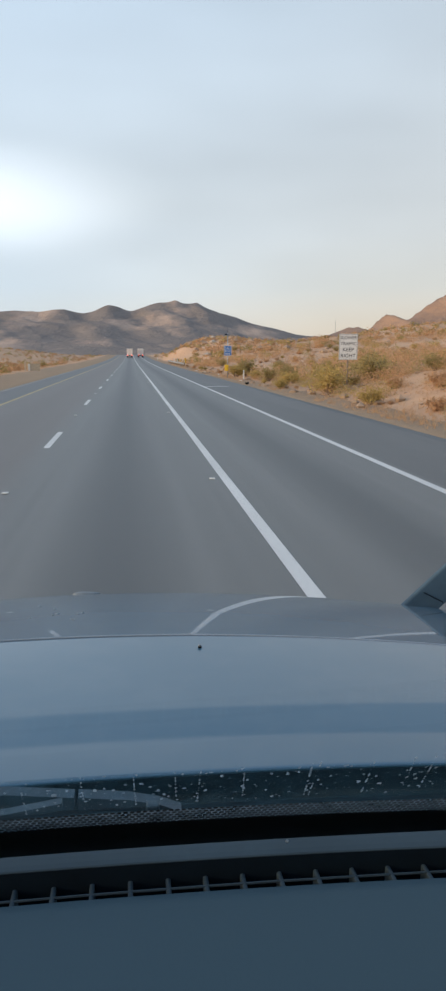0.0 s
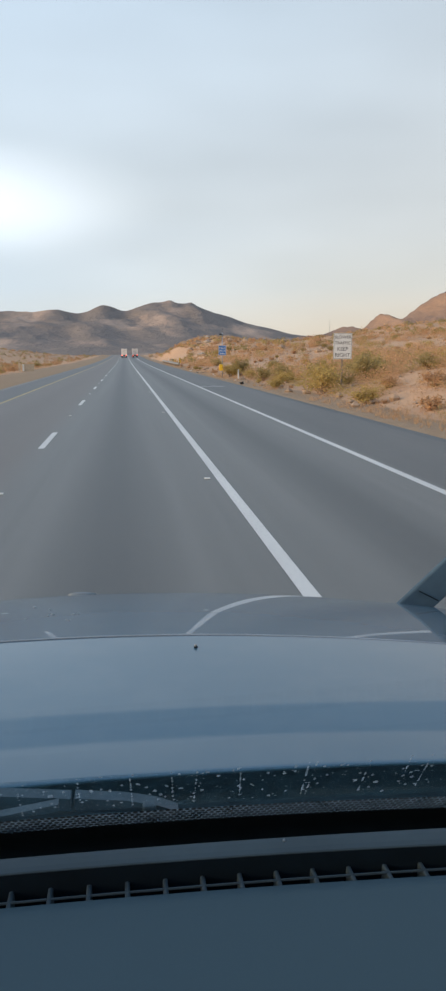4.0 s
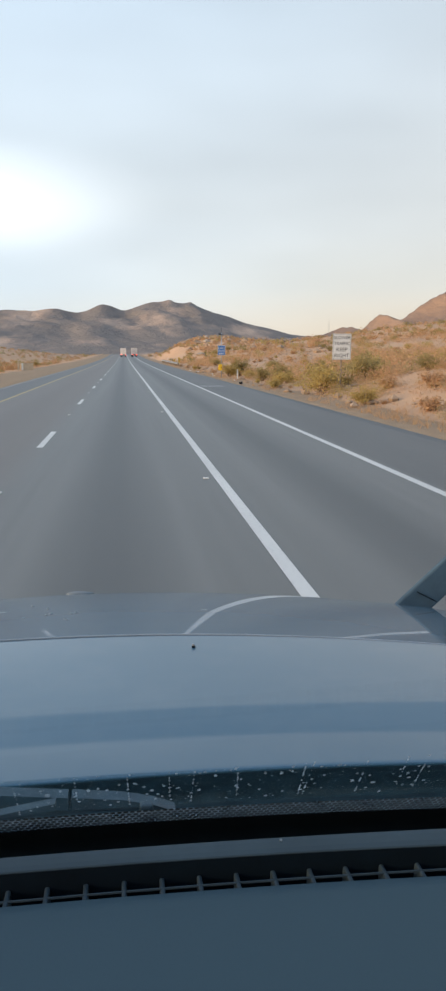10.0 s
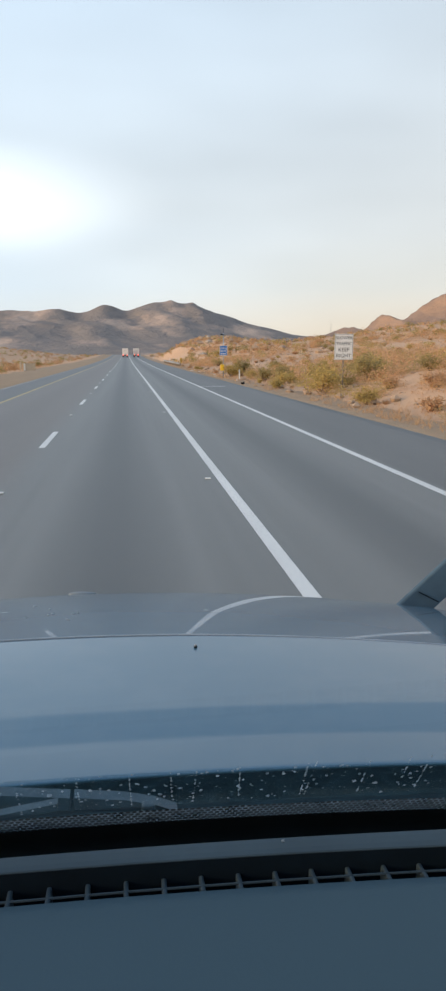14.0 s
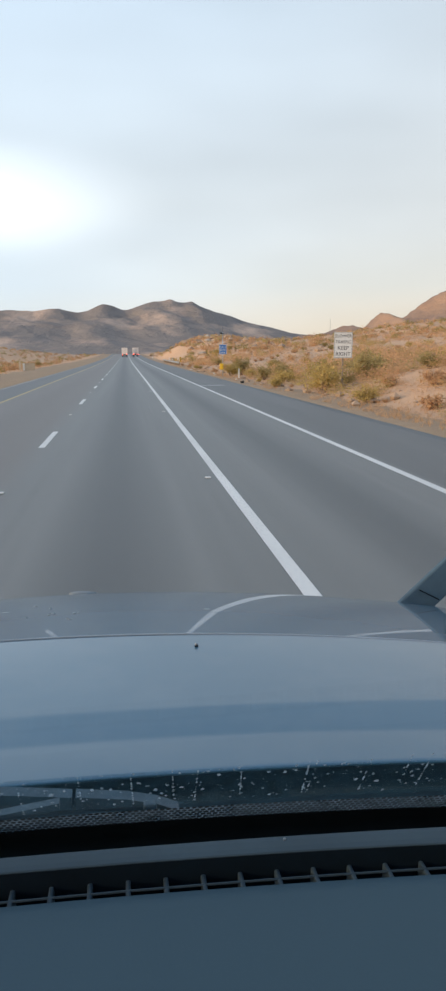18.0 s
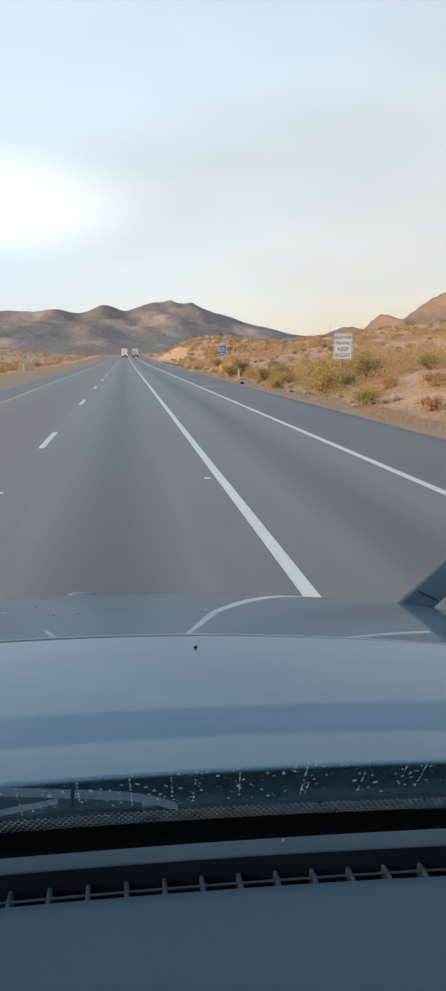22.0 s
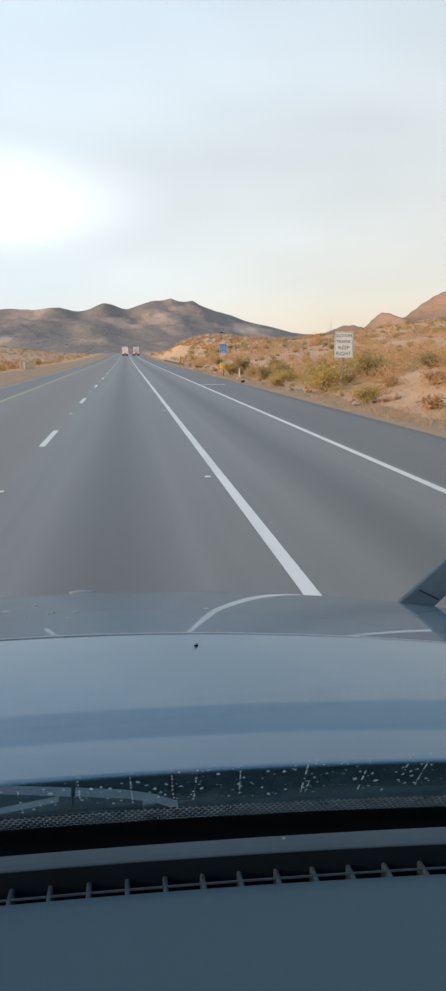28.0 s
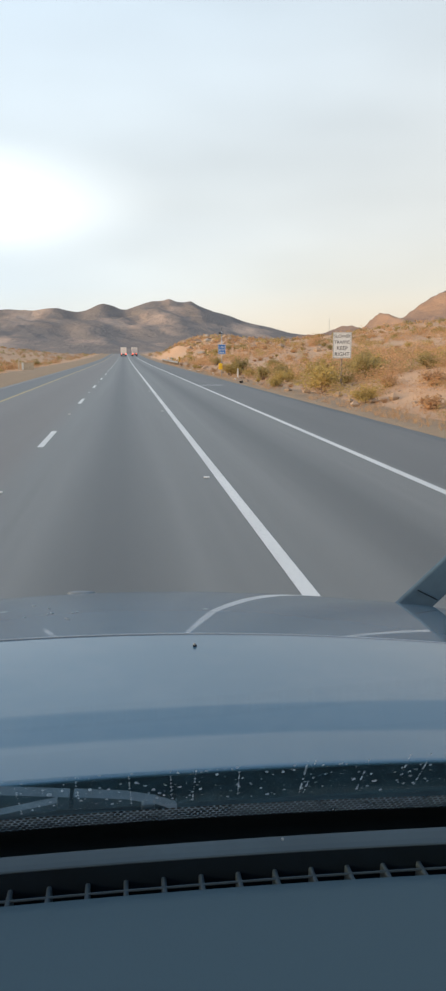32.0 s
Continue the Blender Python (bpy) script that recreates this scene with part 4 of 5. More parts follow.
def delineator(x, y, high=0.95, amber=False, turn=0):
    g = ground_at(x, y)
    t = empty("delineator", pose(x, y, g - 0.05, 0, 0, turn), "amber roadside marker post with a reflector" if amber else "white roadside marker post with a small reflector", "marker post", "marker posts beside the shoulder")
    part("blade", one_box((0, 0, high / 2), (0.20 if amber else 0.12, 0.02, high), 0.008), MARKER_AMBER if amber else MARKER, t)
    part("reflector", one_box((0, -0.013, high - 0.14), (0.075, 0.006, 0.16), 0.002), ALU, t)
    part("foot", one_box((0, 0, 0.05), (0.16, 0.06, 0.12), 0.01), STEEL, t)


def guard_rail(x, y0, y1):
    t = empty("guard_rail", pose(x, y0, 0), "galvanised guard rail on wooden posts along the shoulder", "guard rail")
    prof = [(0.0, 0.155), (-0.03, 0.135), (-0.075, 0.105), (-0.075, 0.06), (-0.01, 0.02), (-0.01, -0.02), (-0.075, -0.06), (-0.075, -0.105), (-0.03, -0.135), (0.0, -0.155)]
    y, i = y0, 0
    while y < y1:
        e = min(y + 3.81, y1)
        bm = bmesh.new()
        a = [bm.verts.new((px, y - y0, ground_at(x, y) + 0.58 + pz)) for px, pz in prof]
        b = [bm.verts.new((px, e - y0 + 0.1, ground_at(x, e) + 0.58 + pz)) for px, pz in prof]
        for k in range(len(prof) - 1):
            bm.faces.new((a[k], a[k + 1], b[k + 1], b[k]))
        r = part("rail", bm, STEEL, t)
        m = r.modifiers.new("thickness", "SOLIDIFY")
        m.thickness = 0.004
        for q in (0, 1.9):
            if y + q < y1:
                part("post", one_box((0.12, y + q - y0, ground_at(x, y + q) + 0.33), (0.15, 0.2, 0.86), 0.01), TIMBER, t)
        y = e


def striped_marker(x, y):
    g = ground_at(x, y)
    t = empty("hazard_marker", pose(x, y, g - 0.05), "yellow and black striped hazard marker on a post", "hazard marker")
    part("post", one_box((0, 0.03, 0.75), (0.06, 0.04, 1.5), 0.006), STEEL, t)
    b = part("board", one_box((0, 0, 1.25), (0.30, 0.008, 0.92), 0.003), BOX_YELLOW, t)
    for k in range(4):
        part("stripe", one_box((0, -0.006, 0.94 + 0.21 * k), (0.30, 0.003, 0.085), 0, pose(0, 0, 0, 0, -35, 0)), SIGN_BLACK, b)


traffic_sign(12.42, 39.0)
call_box(9.2, 66.0)
delineator(10.1, 62.0)
delineator(9.9, -62.0)
delineator(9.9, -140.0)
guard_rail(9.75, 128.0, 182.0)
striped_marker(9.9, 127.0)
for yy, am in ((140, False), (150, True), (160, False), (172, False)):
    delineator(10.7, yy, 1.3, am)
delineator(9.6, 250.0)


def headwall(x, y):
    g = ground_at(x, y)
    t = empty("culvert_headwall", pose(x, y, g - 0.1, 0, 0, 8), "low beige concrete headwall with pale posts beside the median", "headwall")
    part("slab", one_box((0.35, 0, 0.5), (1.7, 0.22, 1.05), 0.03), CONCRETE, t)
    part("coping", one_box((0.35, 0, 1.06), (1.8, 0.30, 0.10), 0.02), CONCRETE, t)
    part("wing", one_box((-0.75, 0.2, 0.62), (0.30, 0.30, 1.3), 0.03), CONCRETE, t)
    part("marker", one_box((-0.25, -0.16, 0.62), (0.22, 0.03, 0.95), 0.01), MARKER, t, "pale reflective marker board")


headwall(-13.6, 99.0)


def pavement_marker(x, y):
    bm = bmesh.new()
    box(bm, (0, 0, 0.009), (0.10, 0.10, 0.018), 0.006)
    ob = part("pavement_marker", bm, MARKER, None)
    ob.location = (x, y, float(road_z(y)) + 0.0)
    return tagged(ob, "small raised white reflector glued to the asphalt", "road stud", "studs along the lane lines")


stud = pavement_marker(SOLID - 0.22, 12.1)
for i in range(-1, 14):
    for x, off in ((SOLID - 0.22, 12.1), (DASH, 11.2)):
        if (x, i) != (SOLID - 0.22, 0):
            yy = off + 14.63 * i
            copy_thing(stud, pose(x, yy, float(road_z(yy))))


def tyre_shred(x, y, turn):
    """A torn strip of tread, curled at its ends."""
    t = empty("tyre_shred", pose(x, y, ground_at(x, y) + 0.02, 0, 0, turn), "curled black strip of torn tyre tread beside the shoulder", "debris")
    bm = bmesh.new()
    rows = []
    for i in range(15):
        u = i / 14 * 2 - 1
        w = 0.085 + 0.02 * math.sin(5 * u)
        rows.append([bm.verts.new((0.55 * u, dy * w, 0.02 + 0.14 * u ** 4 + dz)) for dy, dz in ((-1, 0), (1, 0), (1, 0.014), (-1, 0.014))])
    for a, b in zip(rows, rows[1:]):
        for j in range(4):
            bm.faces.new((a[j], b[j], b[(j + 1) % 4], a[(j + 1) % 4]))
    bm.faces.new(rows[0])
    bm.faces.new(rows[-1][::-1])
    tread = part("tread", bm, RUBBER, t)
    for i in range(-5, 6):
        part("tread_block", one_box((0.09 * i, 0, 0.04 + 0.14 * (0.09 * i / 0.55) ** 4), (0.05, 0.13, 0.016), 0.004), RUBBER, tread)


def litter(x, y, wide, high, turn):
    """A crumpled pale scrap: a bent sheet with a folded edge."""
    bm = bmesh.new()
    rs = random.Random(int(x * 100 + y * 7))
    n = 5
    g = [[bm.verts.new(((i / n - 0.5) * wide, (j / n - 0.5) * wide * 0.7, high * rs.random() + 0.01)) for j in range(n + 1)] for i in range(n + 1)]
    for i in range(n):
        for j in range(n):
            bm.faces.new((g[i][j], g[i + 1][j], g[i + 1][j + 1], g[i][j + 1]))
    ob = part("litter", bm, MARKER, None)
    th = ob.modifiers.new("thickness", "SOLIDIFY")
    th.thickness = 0.004
    ob.matrix_basis = pose(x, y, ground_at(x, y) + 0.01, 0, 0, turn)
    tagged(ob, "crumpled pale scrap of rubbish on the sandy verge", "litter", "scraps along the verge")


tyre_shred(8.75, 52.0, 74)
tyre_shred(9.05, 84.0, 20)
for x, y, w in ((9.3, 58.5, 0.30), (9.1, 71.0, 0.36), (9.8, 77.5, 0.28), (9.2, 88.0, 0.42), (9.0, 96.0, 0.45), (10.2, 104.0, 0.4)):
    litter(x, y, w, 0.12, (x * 133 + y * 17) % 360)


def radio_mast(x, y):
    g = float(right_range(np.array([float(x)]), np.array([float(y)]))[0])
    t = empty("radio_mast", pose(x, y, g - 0.5), "thin grey radio mast on the mountain shoulder", "mast")
    for dx, dy in ((-0.5, -0.3), (0.5, -0.3), (0, 0.5)):
        part("leg", tube(bmesh.new(), [(dx, dy, 0), (dx * 0.3, dy * 0.3, 24)], 0.12, 6), STEEL, t)
    for k in range(8):
        part("brace", tube(bmesh.new(), [(-0.5 + 0.04 * k, -0.3, 1 + 2.8 * k), (0.5 - 0.04 * k, -0.3, 2.6 + 2.8 * k)], 0.06, 5), STEEL, t)
    part("aerial", tube(bmesh.new(), [(0, 0, 23), (0, 0, 28)], 0.1, 6), STEEL, t)


radio_mast(414, 1390)

# ---- trucks ahead ----


def far_truck(x, y, label):
    z = float(road_z(y))
    t = empty("trailer_truck", pose(x, y, z), label, "truck", "trucks ahead on the highway")
    part("trailer", one_box((0, 6.5, 2.55), (2.6, 13.0, 2.85), 0.05), TRAILER, t, "pale box trailer")
    for s in (-1, 1):
        d = part("rear_door", one_box((s * 0.64, -0.02, 2.55), (1.24, 0.04, 2.70), 0.01), TRAILER, t)
        part("lock_rod", tube(bmesh.new(), [(s * 0.25, -0.06, 1.25), (s * 0.25, -0.06, 3.85)], 0.02, 6), STEEL, d)
        part("tail_light", one_box((s * 0.95, -0.05, 1.02), (0.42, 0.06, 0.16), 0.02), TAIL, t, "red tail light")
        part("mud_flap", one_box((s * 0.9, 0.6, 0.55), (0.6, 0.02, 0.6)), BLACK, t)
    part("bumper_bar", one_box((0, 0.1, 0.62), (2.3, 0.12, 0.12), 0.02), STEEL, t)
    part("chassis", one_box((0, 7.5, 0.95), (1.0, 14.0, 0.3)), BLACK, t)
    part("cab", one_box((0, 15.6, 2.0), (2.4, 2.6, 2.6), 0.2), TRAILER, t)
    for yy in (1.2, 2.5, 12.2, 16.2):
        for s in (-1, 1):
            part("wheel", disc(bmesh.new(), (s * 1.0, yy, 0.5), (1, 0, 0), 0.5, 0.5, 20), RUBBER, t)
    return t


far_truck(-0.2, 322.0, "white box trailer truck driving ahead in the middle lane")
far_truck(4.9, 330.0, "pale box trailer truck ahead in the truck lane")

# ---- desert plants ----


def bush_meshes(seed, spread, high, leaf, count, tone, stems=26):
    """A shrub of thin stems that fan out from one foot, with small leaves gathered in clumps near their ends."""
    rnd = np.random.RandomState(seed)
    sv, sf, lv, lf = [], [], [], []
    tips = []
    for i in range(stems):
        a = rnd.uniform(0, 2 * math.pi)
        out = spread * math.sqrt(rnd.uniform(0.02, 1)) * rnd.uniform(0.7, 1.1)
        top = high * (1.0 - 0.45 * (out / spread) ** 2) * rnd.uniform(0.65, 1.1)
        base = np.array([0.06 * math.cos(a), 0.06 * math.sin(a), -0.05])
        mid = np.array([out * 0.45 * math.cos(a), out * 0.45 * math.sin(a), top * 0.6])
        tip = np.array([out * math.cos(a + 0.2), out * math.sin(a + 0.2), top])
        pts, rad = (base, mid, tip), (0.016, 0.010, 0.004)
        c = len(sv)
        for p, r in zip(pts, rad):
            for j in range(3):
                t = j * 2.094
                sv.append((p[0] + r * math.cos(t), p[1] + r * math.sin(t), p[2]))
        for k in range(2):
            for j in range(3):
                q = c + k * 3
                sf.append((q + j, q + (j + 1) % 3, q + 3 + (j + 1) % 3, q + 3 + j))
        tips += [(mid * 0.5 + tip * 0.5, 0.8), (tip, 1.0), (mid, 0.7)]
    for i in range(count):
        p, w = tips[rnd.randint(len(tips))]
        c = p + rnd.normal(0, 1, 3) * np.array([0.17, 0.17, 0.13]) * spread * w
        c[2] = max(c[2], 0.03)
        u = rnd.normal(0, 1, 3)
        u[2] += 0.6
        u /= np.linalg.norm(u)
        v = np.cross(u, rnd.normal(0, 1, 3))
        v /= np.linalg.norm(v) + 1e-6
        s = leaf * rnd.uniform(0.6, 1.5)
        n = len(lv)
        lv += [tuple(c - u * s), tuple(c + v * s * 0.42), tuple(c + u * s), tuple(c - v * s * 0.42)]
        lf.append((n, n + 1, n + 2, n + 3))
    return sv, sf, lv, lf


KINDS = []
for k, (label, tone, spread, high, leaf, count) in enumerate((
        ("olive-green creosote bush growing in the sandy verge", LEAF_GREEN, 0.75, 1.15, 0.055, 1500),
        ("wide olive-brown creosote bush on stony ground", LEAF_GREEN, 1.05, 1.05, 0.060, 1800),
        ("yellowish desert shrub with dense fine foliage", LEAF_YELLOW, 0.60, 0.70, 0.050, 1300),
        ("dry orange-brown shrub with bare twigs", LEAF_DRY, 0.55, 0.60, 0.055, 900),
        ("low dry straw-coloured bush on the slope", LEAF_DRY, 0.70, 0.50, 0.060, 1000),
        ("bushy yellow-green shrub beside the road", LEAF_YELLOW, 0.85, 0.95, 0.055, 1600))):
    KINDS.append((label, tone, bush_meshes(40 + k, spread, high, leaf, count, tone)))
protos = []
for label, tone, (sv, sf, lv, lf) in KINDS:
    t = empty("desert_shrub", Matrix(), label, "shrub", "desert shrubs beside the highway")
    mesh_object("stems", sv, sf, STEM, t)
    mesh_object("crown", lv, lf, tone, t)
    protos.append([t, False])


def shrub(kind, x, y, size, turn):
    m = pose(x, y, ground_at(x, y) - 0.03, 0, 0, turn) @ Matrix.Diagonal((size, size, size, 1))
    t, used = protos[kind]
    if not used:
        t.matrix_basis = m
        protos[kind][1] = True
        return t
    c = copy_thing(t, pose(0, 0, 0))
    c.matrix_basis = m
    return c


# the ones that stand out
for kind, x, y, size in ((5, 10.9, 37.6, 1.5), (5, 11.9, 41.0, 1.6), (1, 14.6, 40.5, 1.4), (5, 15.6, 43.0, 1.4), (5, 10.6, 29.5, 0.8), (4, 11.6, 25.0, 0.9), (5, 11.3, 18.6, 0.85),
                         (2, 9.9, 45.5, 0.9), (5, 11.0, 49.0, 1.0), (2, 12.4, 52.5, 1.2), (0, 11.6, 58.0, 1.1), (5, 10.6, 70.0, 1.3), (0, 12.0, 72.0, 1.6), (2, 11.5, 64.0, 1.1),
                         (1, 17.5, 50.0, 1.4), (3, 13.5, 46.0, 1.2), (3, 12.9, 33.0, 1.0), (4, 14.0, 30.0, 1.1), (3, 15.5, 26.5, 1.1), (0, 18.0, 36.0, 0.9), (1, 19.0, 31.0, 0.8)):
    shrub(kind, x, y, size, (x * 97 + y * 31) % 360)
rnd = random.Random(5)
made = 0
while made < 188:
    y = 12 + 150 * rnd.random() ** 1.2
    x = PAVE_R + 1.9 + 45 * rnd.random() ** 1.5
    if rnd.random() < 0.22:
        x = PAVE_L - 8.0 - 40 * rnd.random()
    if math.hypot(x - 12.42, y - 36) < 3.0 or (abs(x - 9.6) < 1.2 and 55 < y < 70):
        continue
    near_road = x < 13 and x > 0
    kind = rnd.choice((2, 3, 4, 5, 3, 4) if near_road else (0, 1, 3, 4, 3, 2, 4))
    shrub(kind, x, y, rnd.uniform(0.45, 1.05) * (0.75 if near_road else 1.1), rnd.uniform(0, 360))
    made += 1

# a thick row of olive bushes along the verge behind the truck, and a few on top of the cutting
for i in range(64):
    y = -14 - 2.4 * i + rnd.uniform(-1, 1)
    shrub(rnd.choice((0, 1, 5, 1, 2, 3)), float(bend(y)) + rnd.uniform(10.8, 14.5), y, rnd.uniform(0.8, 1.6), rnd.uniform(0, 360))
for i in range(26):
    y = -200 - 5.4 * i + rnd.uniform(-2, 2)
    shrub(rnd.choice((0, 3, 4, 2)), float(bend(y)) + PAVE_R + rnd.choice((6, 18, 22, 27)) + rnd.uniform(-2, 2), y, rnd.uniform(0.6, 1.4), rnd.uniform(0, 360))


def far_scrub(name, seed, count, place, tone, label, size=(0.35, 0.9), blades=30, leaf=(0.11, 0.24)):
    """Far shrubs as small tufts of leaf clumps, joined."""
    rs = np.random.RandomState(seed)
    xs, ys = place(rs, count)
    zs = land_z(xs, ys)
    n = len(xs)
    s = rs.uniform(size[0], size[1], n)
    c = np.stack([xs, ys, zs], 1)[:, None, :] + rs.normal(0, 1, (n, blades, 3)) * np.array([0.42, 0.42, 0.0]) * s[:, None, None]
    c[:, :, 2] += np.abs(rs.normal(0.35, 0.25, (n, blades))) * s[:, None]
    u = rs.normal(0, 1, (n, blades, 3))
    u /= np.linalg.norm(u, axis=2, keepdims=True)
    v = np.cross(u, rs.normal(0, 1, (n, blades, 3)))
    v /= np.linalg.norm(v, axis=2, keepdims=True)
    k = (s[:, None] * rs.uniform(leaf[0], leaf[1], (n, blades)))[:, :, None]
    q = np.stack([c - u * k, c + v * k * 0.8, c + u * k, c - v * k * 0.8], 2).reshape(-1, 3)
    f = np.arange(len(q)).reshape(-1, 4)
    ob = mesh_object(name, q.tolist(), f.tolist(), tone)
    return tagged(ob, label, "scrub", kind="stuff")


def right_fan(rs, n):
    d = 150 + 700 * rs.rand(n) ** 1.4
    a = np.radians(rs.uniform(2.0, 33.0, n))
    x, y = d * np.sin(a), d * np.cos(a)
    k = (x > PAVE_R + 3.5) & (fbm(x, y, 35, 3) + rs.uniform(-0.25, 0.25, n) > -0.06)
    return x[k], y[k]


def right_mid(rs, n):
    d = 40 + 125 * rs.rand(n) ** 0.8
    a = np.radians(rs.uniform(4.0, 33.0, n))
    x, y = d * np.sin(a), d * np.cos(a)
    k = (x > PAVE_R + 4.0) & (fbm(x, y, 18, 3) + rs.uniform(-0.12, 0.12, n) > -0.02)
    return x[k], y[k]


def right_near(rs, n):
    d = 17 + 45 * rs.rand(n) ** 0.8
    x = PAVE_R + 2.2 + 20 * rs.rand(n) ** 1.2
    y = np.sqrt(np.maximum(d * d + 30 - 0.2 * x * x, 100))
    k = fbm(x, y, 9, 3) + rs.uniform(-0.14, 0.14, n) > -0.03
    return x[k], y[k]


def left_fan(rs, n):
    d = 60 + 800 * rs.rand(n) ** 1.5
    a = np.radians(rs.uniform(-16.0, -0.5, n))
    x, y = d * np.sin(a), d * np.cos(a)
    k = (x < PAVE_L - 8) & (fbm(x, y, 35, 3) + rs.uniform(-0.25, 0.25, n) > -0.02)
    return x[k], y[k]


for seed, count, tone, label in ((6, 1100, LEAF_DRY, "dry orange scrub on the slope beyond the shoulder"), (7, 230, LEAF_GREEN, "olive scrub on the slope beyond the shoulder"),
                                 (8, 160, LEAF_YELLOW, "yellow scrub on the slope beyond the shoulder")):
    far_scrub("slope_scrub", seed, count, right_mid, tone, label, (0.3, 1.5), 200, (0.035, 0.08))
for seed, count, tone, label in ((11, 520, LEAF_DRY, "low dry orange scrub between the roadside shrubs"), (12, 150, LEAF_YELLOW, "low straw-yellow scrub between the roadside shrubs"),
                                 (13, 90, LEAF_GREEN, "low olive scrub between the roadside shrubs")):
    far_scrub("roadside_scrub", seed, count, right_near, tone, label, (0.3, 0.85), 240, (0.020, 0.048))
far_scrub("far_scrub", 1, 3200, right_fan, LEAF_DRY, "scattered dry orange scrub on the far slopes", (0.4, 1.1))
far_scrub("far_scrub", 2, 1500, right_fan, LEAF_GREEN, "scattered olive scrub on the far slopes", (0.5, 1.3))
far_scrub("far_scrub", 3, 600, right_fan, LEAF_YELLOW, "scattered yellow scrub on the far slopes", (0.4, 1.0))
far_scrub("far_scrub", 4, 2600, left_fan, LEAF_DRY, "dry brown scrub on the plain left of the highway", (0.4, 1.1))
far_scrub("far_scrub", 5, 700, left_fan, LEAF_GREEN, "dark olive scrub on the plain left of the highway", (0.5, 1.4))


def dry_grass():
    rs = np.random.RandomState(3)
    v, f = [], []
    for side in (1, -1):
        n = 3200 if side > 0 else 1200
        ys = 8 + 150 * rs.rand(n) ** 1.4
        xs = (PAVE_R + 0.5 + np.abs(rs.normal(0, 1.5, n))) if side > 0 else (PAVE_L - 5.5 - np.abs(rs.normal(0, 2.5, n)))
        keep = fbm(xs, ys, 6, 3) + rs.uniform(-0.2, 0.2, n) > 0.0
        for x, y in zip(xs[keep], ys[keep]):
            z = ground_at(x, y)
            for b in range(6):
                a, h, w = rs.uniform(0, 6.28), rs.uniform(0.08, 0.26), rs.uniform(0.006, 0.014)
                bx, by = x + rs.normal(0, 0.05), y + rs.normal(0, 0.05)
                dx, dy = math.cos(a), math.sin(a)
                c = len(v)
                v += [(bx - dy * w, by + dx * w, z), (bx + dy * w, by - dx * w, z), (bx + dx * h * 0.6, by + dy * h * 0.6, z + h)]
                f.append((c, c + 1, c + 2))
    ob = mesh_object("dry_grass", v, f, LEAF_DRY)
    tagged(ob, "short straw-coloured dry grass along the shoulder", "grass", kind="stuff")


dry_grass()


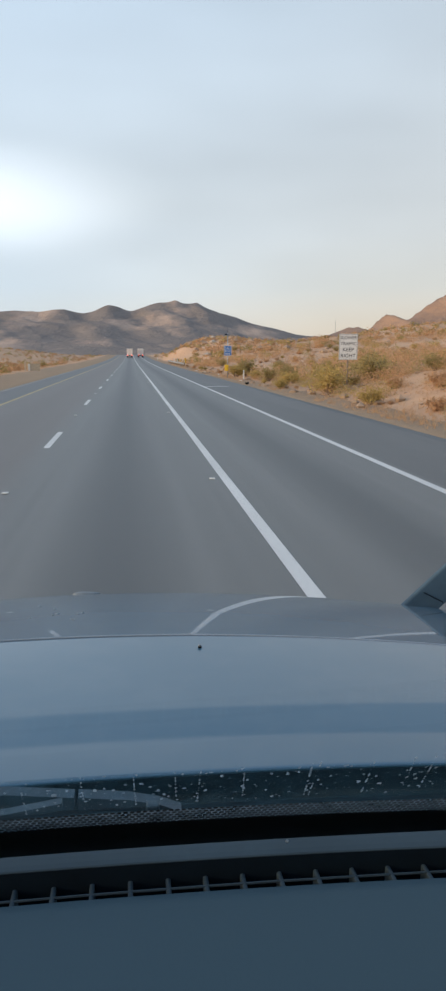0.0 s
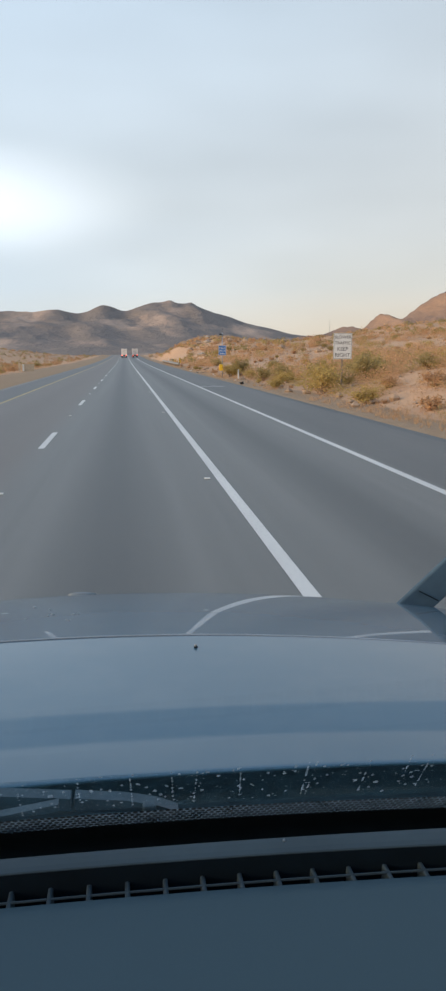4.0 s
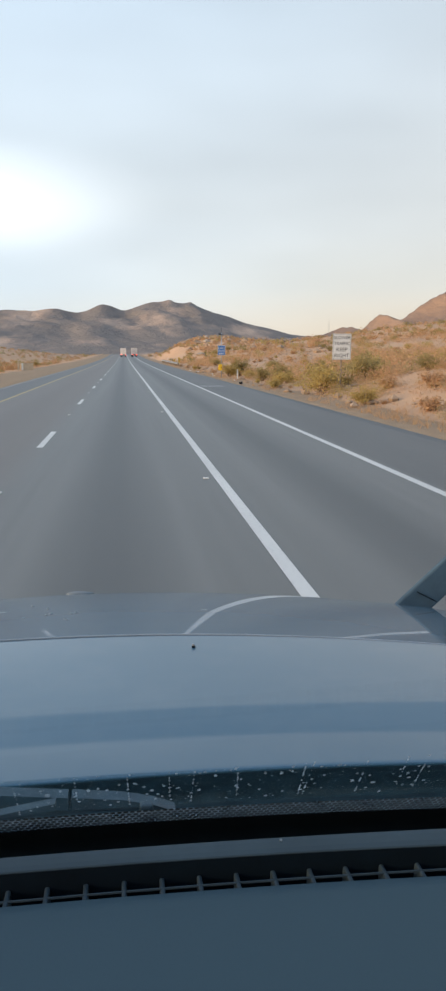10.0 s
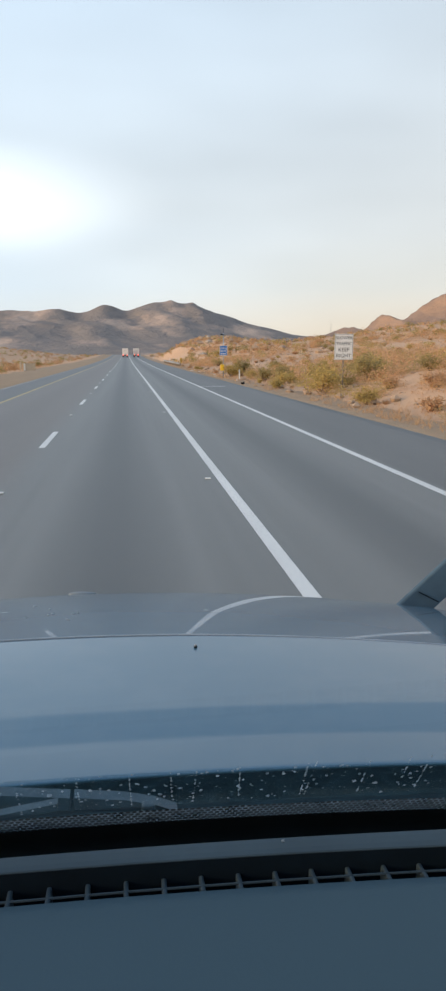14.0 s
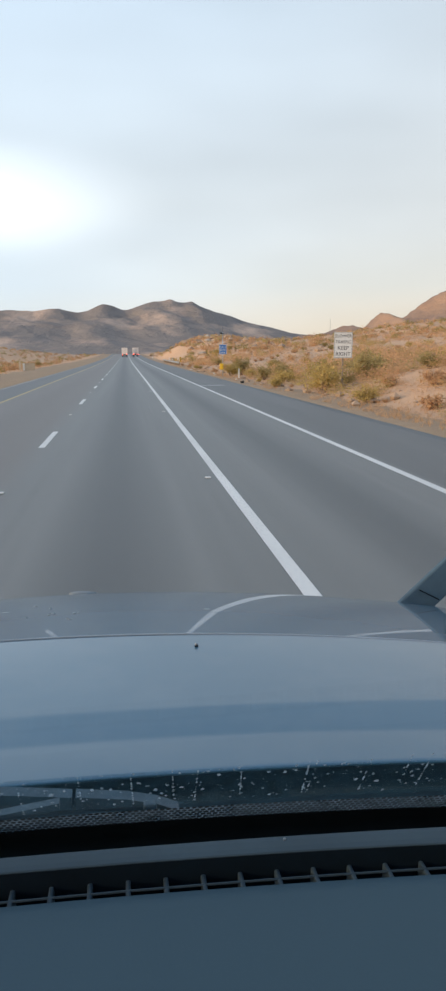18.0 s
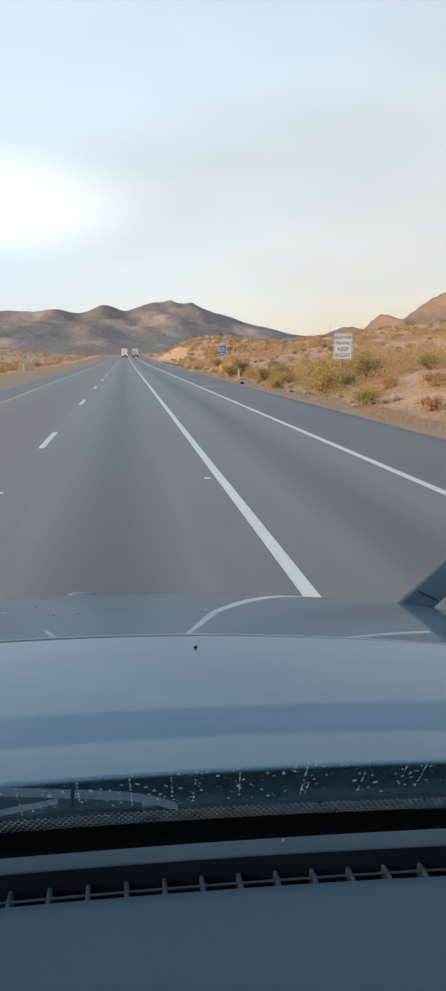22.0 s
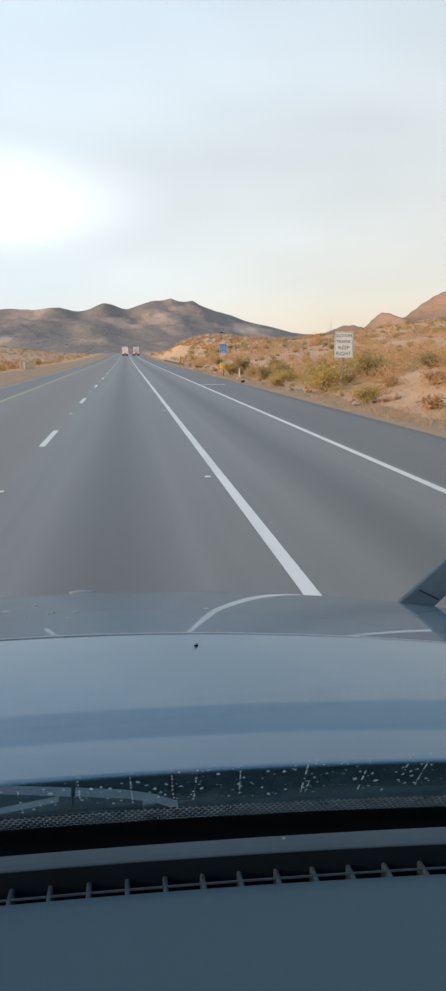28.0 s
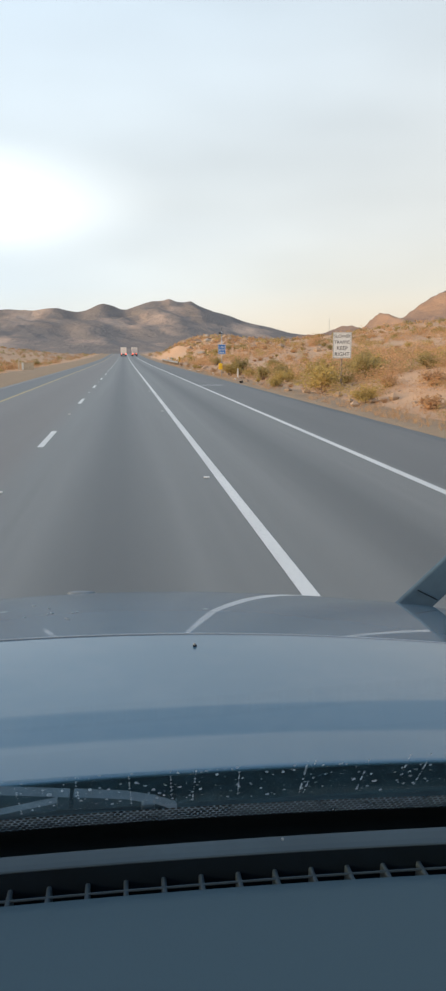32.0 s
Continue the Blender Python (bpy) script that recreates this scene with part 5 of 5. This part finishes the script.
def stones(name, seed, n, place, material, label, size):
    rs = np.random.RandomState(seed)
    xs, ys = place(rs, n)
    zs = land_z(xs, ys)
    ico = [(0, 0, 1), (0.9, 0, 0.3), (0.25, 0.85, 0.35), (-0.75, 0.5, 0.3), (-0.7, -0.55, 0.35), (0.3, -0.85, 0.3), (0.5, 0.4, -0.6), (-0.5, 0.1, -0.6), (0.3, -0.5, -0.6)]
    fc = [(0, 1, 2), (0, 2, 3), (0, 3, 4), (0, 4, 5), (0, 5, 1), (1, 6, 2), (2, 7, 3), (3, 7, 4), (4, 8, 5), (5, 8, 1), (1, 8, 6), (2, 6, 7), (4, 7, 8), (6, 8, 7)]
    v, f = [], []
    for x, y, z in zip(xs, ys, zs):
        s, t = size[0] + (size[1] - size[0]) * rs.rand() ** 3, rs.uniform(0, 6.28)
        sx, sy, sz = s * rs.uniform(0.7, 1.4), s * rs.uniform(0.7, 1.2), s * rs.uniform(0.4, 0.9)
        c = len(v)
        for a, b, h in ico:
            a, b, h = a * rs.uniform(0.8, 1.2) * sx, b * rs.uniform(0.8, 1.2) * sy, h * sz
            v.append((x + a * math.cos(t) - b * math.sin(t), y + a * math.sin(t) + b * math.cos(t), z + h + 0.1 * s))
        f += [tuple(c + i for i in q) for q in fc]
    ob = mesh_object(name, v, f, material)
    return tagged(ob, label, "stones", kind="stuff")


def slope_place(rs, n):
    y = 14 + 130 * rs.rand(n) ** 1.3
    x = PAVE_R + 1.2 + 34 * rs.rand(n) ** 1.4
    return x, y


def cut_place(rs, n):
    y = rs.normal(255, 55, n)
    x = 18 + np.abs(rs.normal(0, 17, n))
    return x, y


far_scrub("hill_scrub", 14, 620, cut_place, LEAF_DRY, "dry orange brush on the rocky hill beside the road", (0.4, 1.3), 40, (0.10, 0.22))
far_scrub("hill_scrub", 15, 200, cut_place, LEAF_GREEN, "olive brush on the rocky hill beside the road", (0.5, 1.4), 40, (0.10, 0.22))
PALE_STONE = plain("pale_stone", (0.44, 0.37, 0.30), 0.9, vary=0.25, scale=3)
BROWN_STONE = plain("brown_stone", (0.36, 0.25, 0.165), 0.9, vary=0.3, scale=3)
stones("stones", 21, 900, slope_place, BROWN_STONE, "small brown stones strewn on the slope", (0.04, 0.35))
stones("stones", 22, 60, slope_place, PALE_STONE, "pale stones strewn on the slope", (0.05, 0.42))
stones("boulders", 23, 420, cut_place, BROWN_STONE, "orange-brown boulders on the rocky hill", (0.3, 1.6))
stones("boulders", 24, 70, cut_place, PALE_STONE, "pale boulders on the rocky hill", (0.3, 1.4))


def cutting_place(rs, n):
    y = rs.uniform(-335, -200, n)
    return bend(y) + PAVE_R + 5 + 14 * rs.rand(n), y


stones("boulders", 25, 380, cutting_place, BROWN_STONE, "grey-brown rocks on the road cutting", (0.15, 0.9))
stones("boulders", 26, 110, cutting_place, PALE_STONE, "pale rocks on the road cutting", (0.15, 0.8))
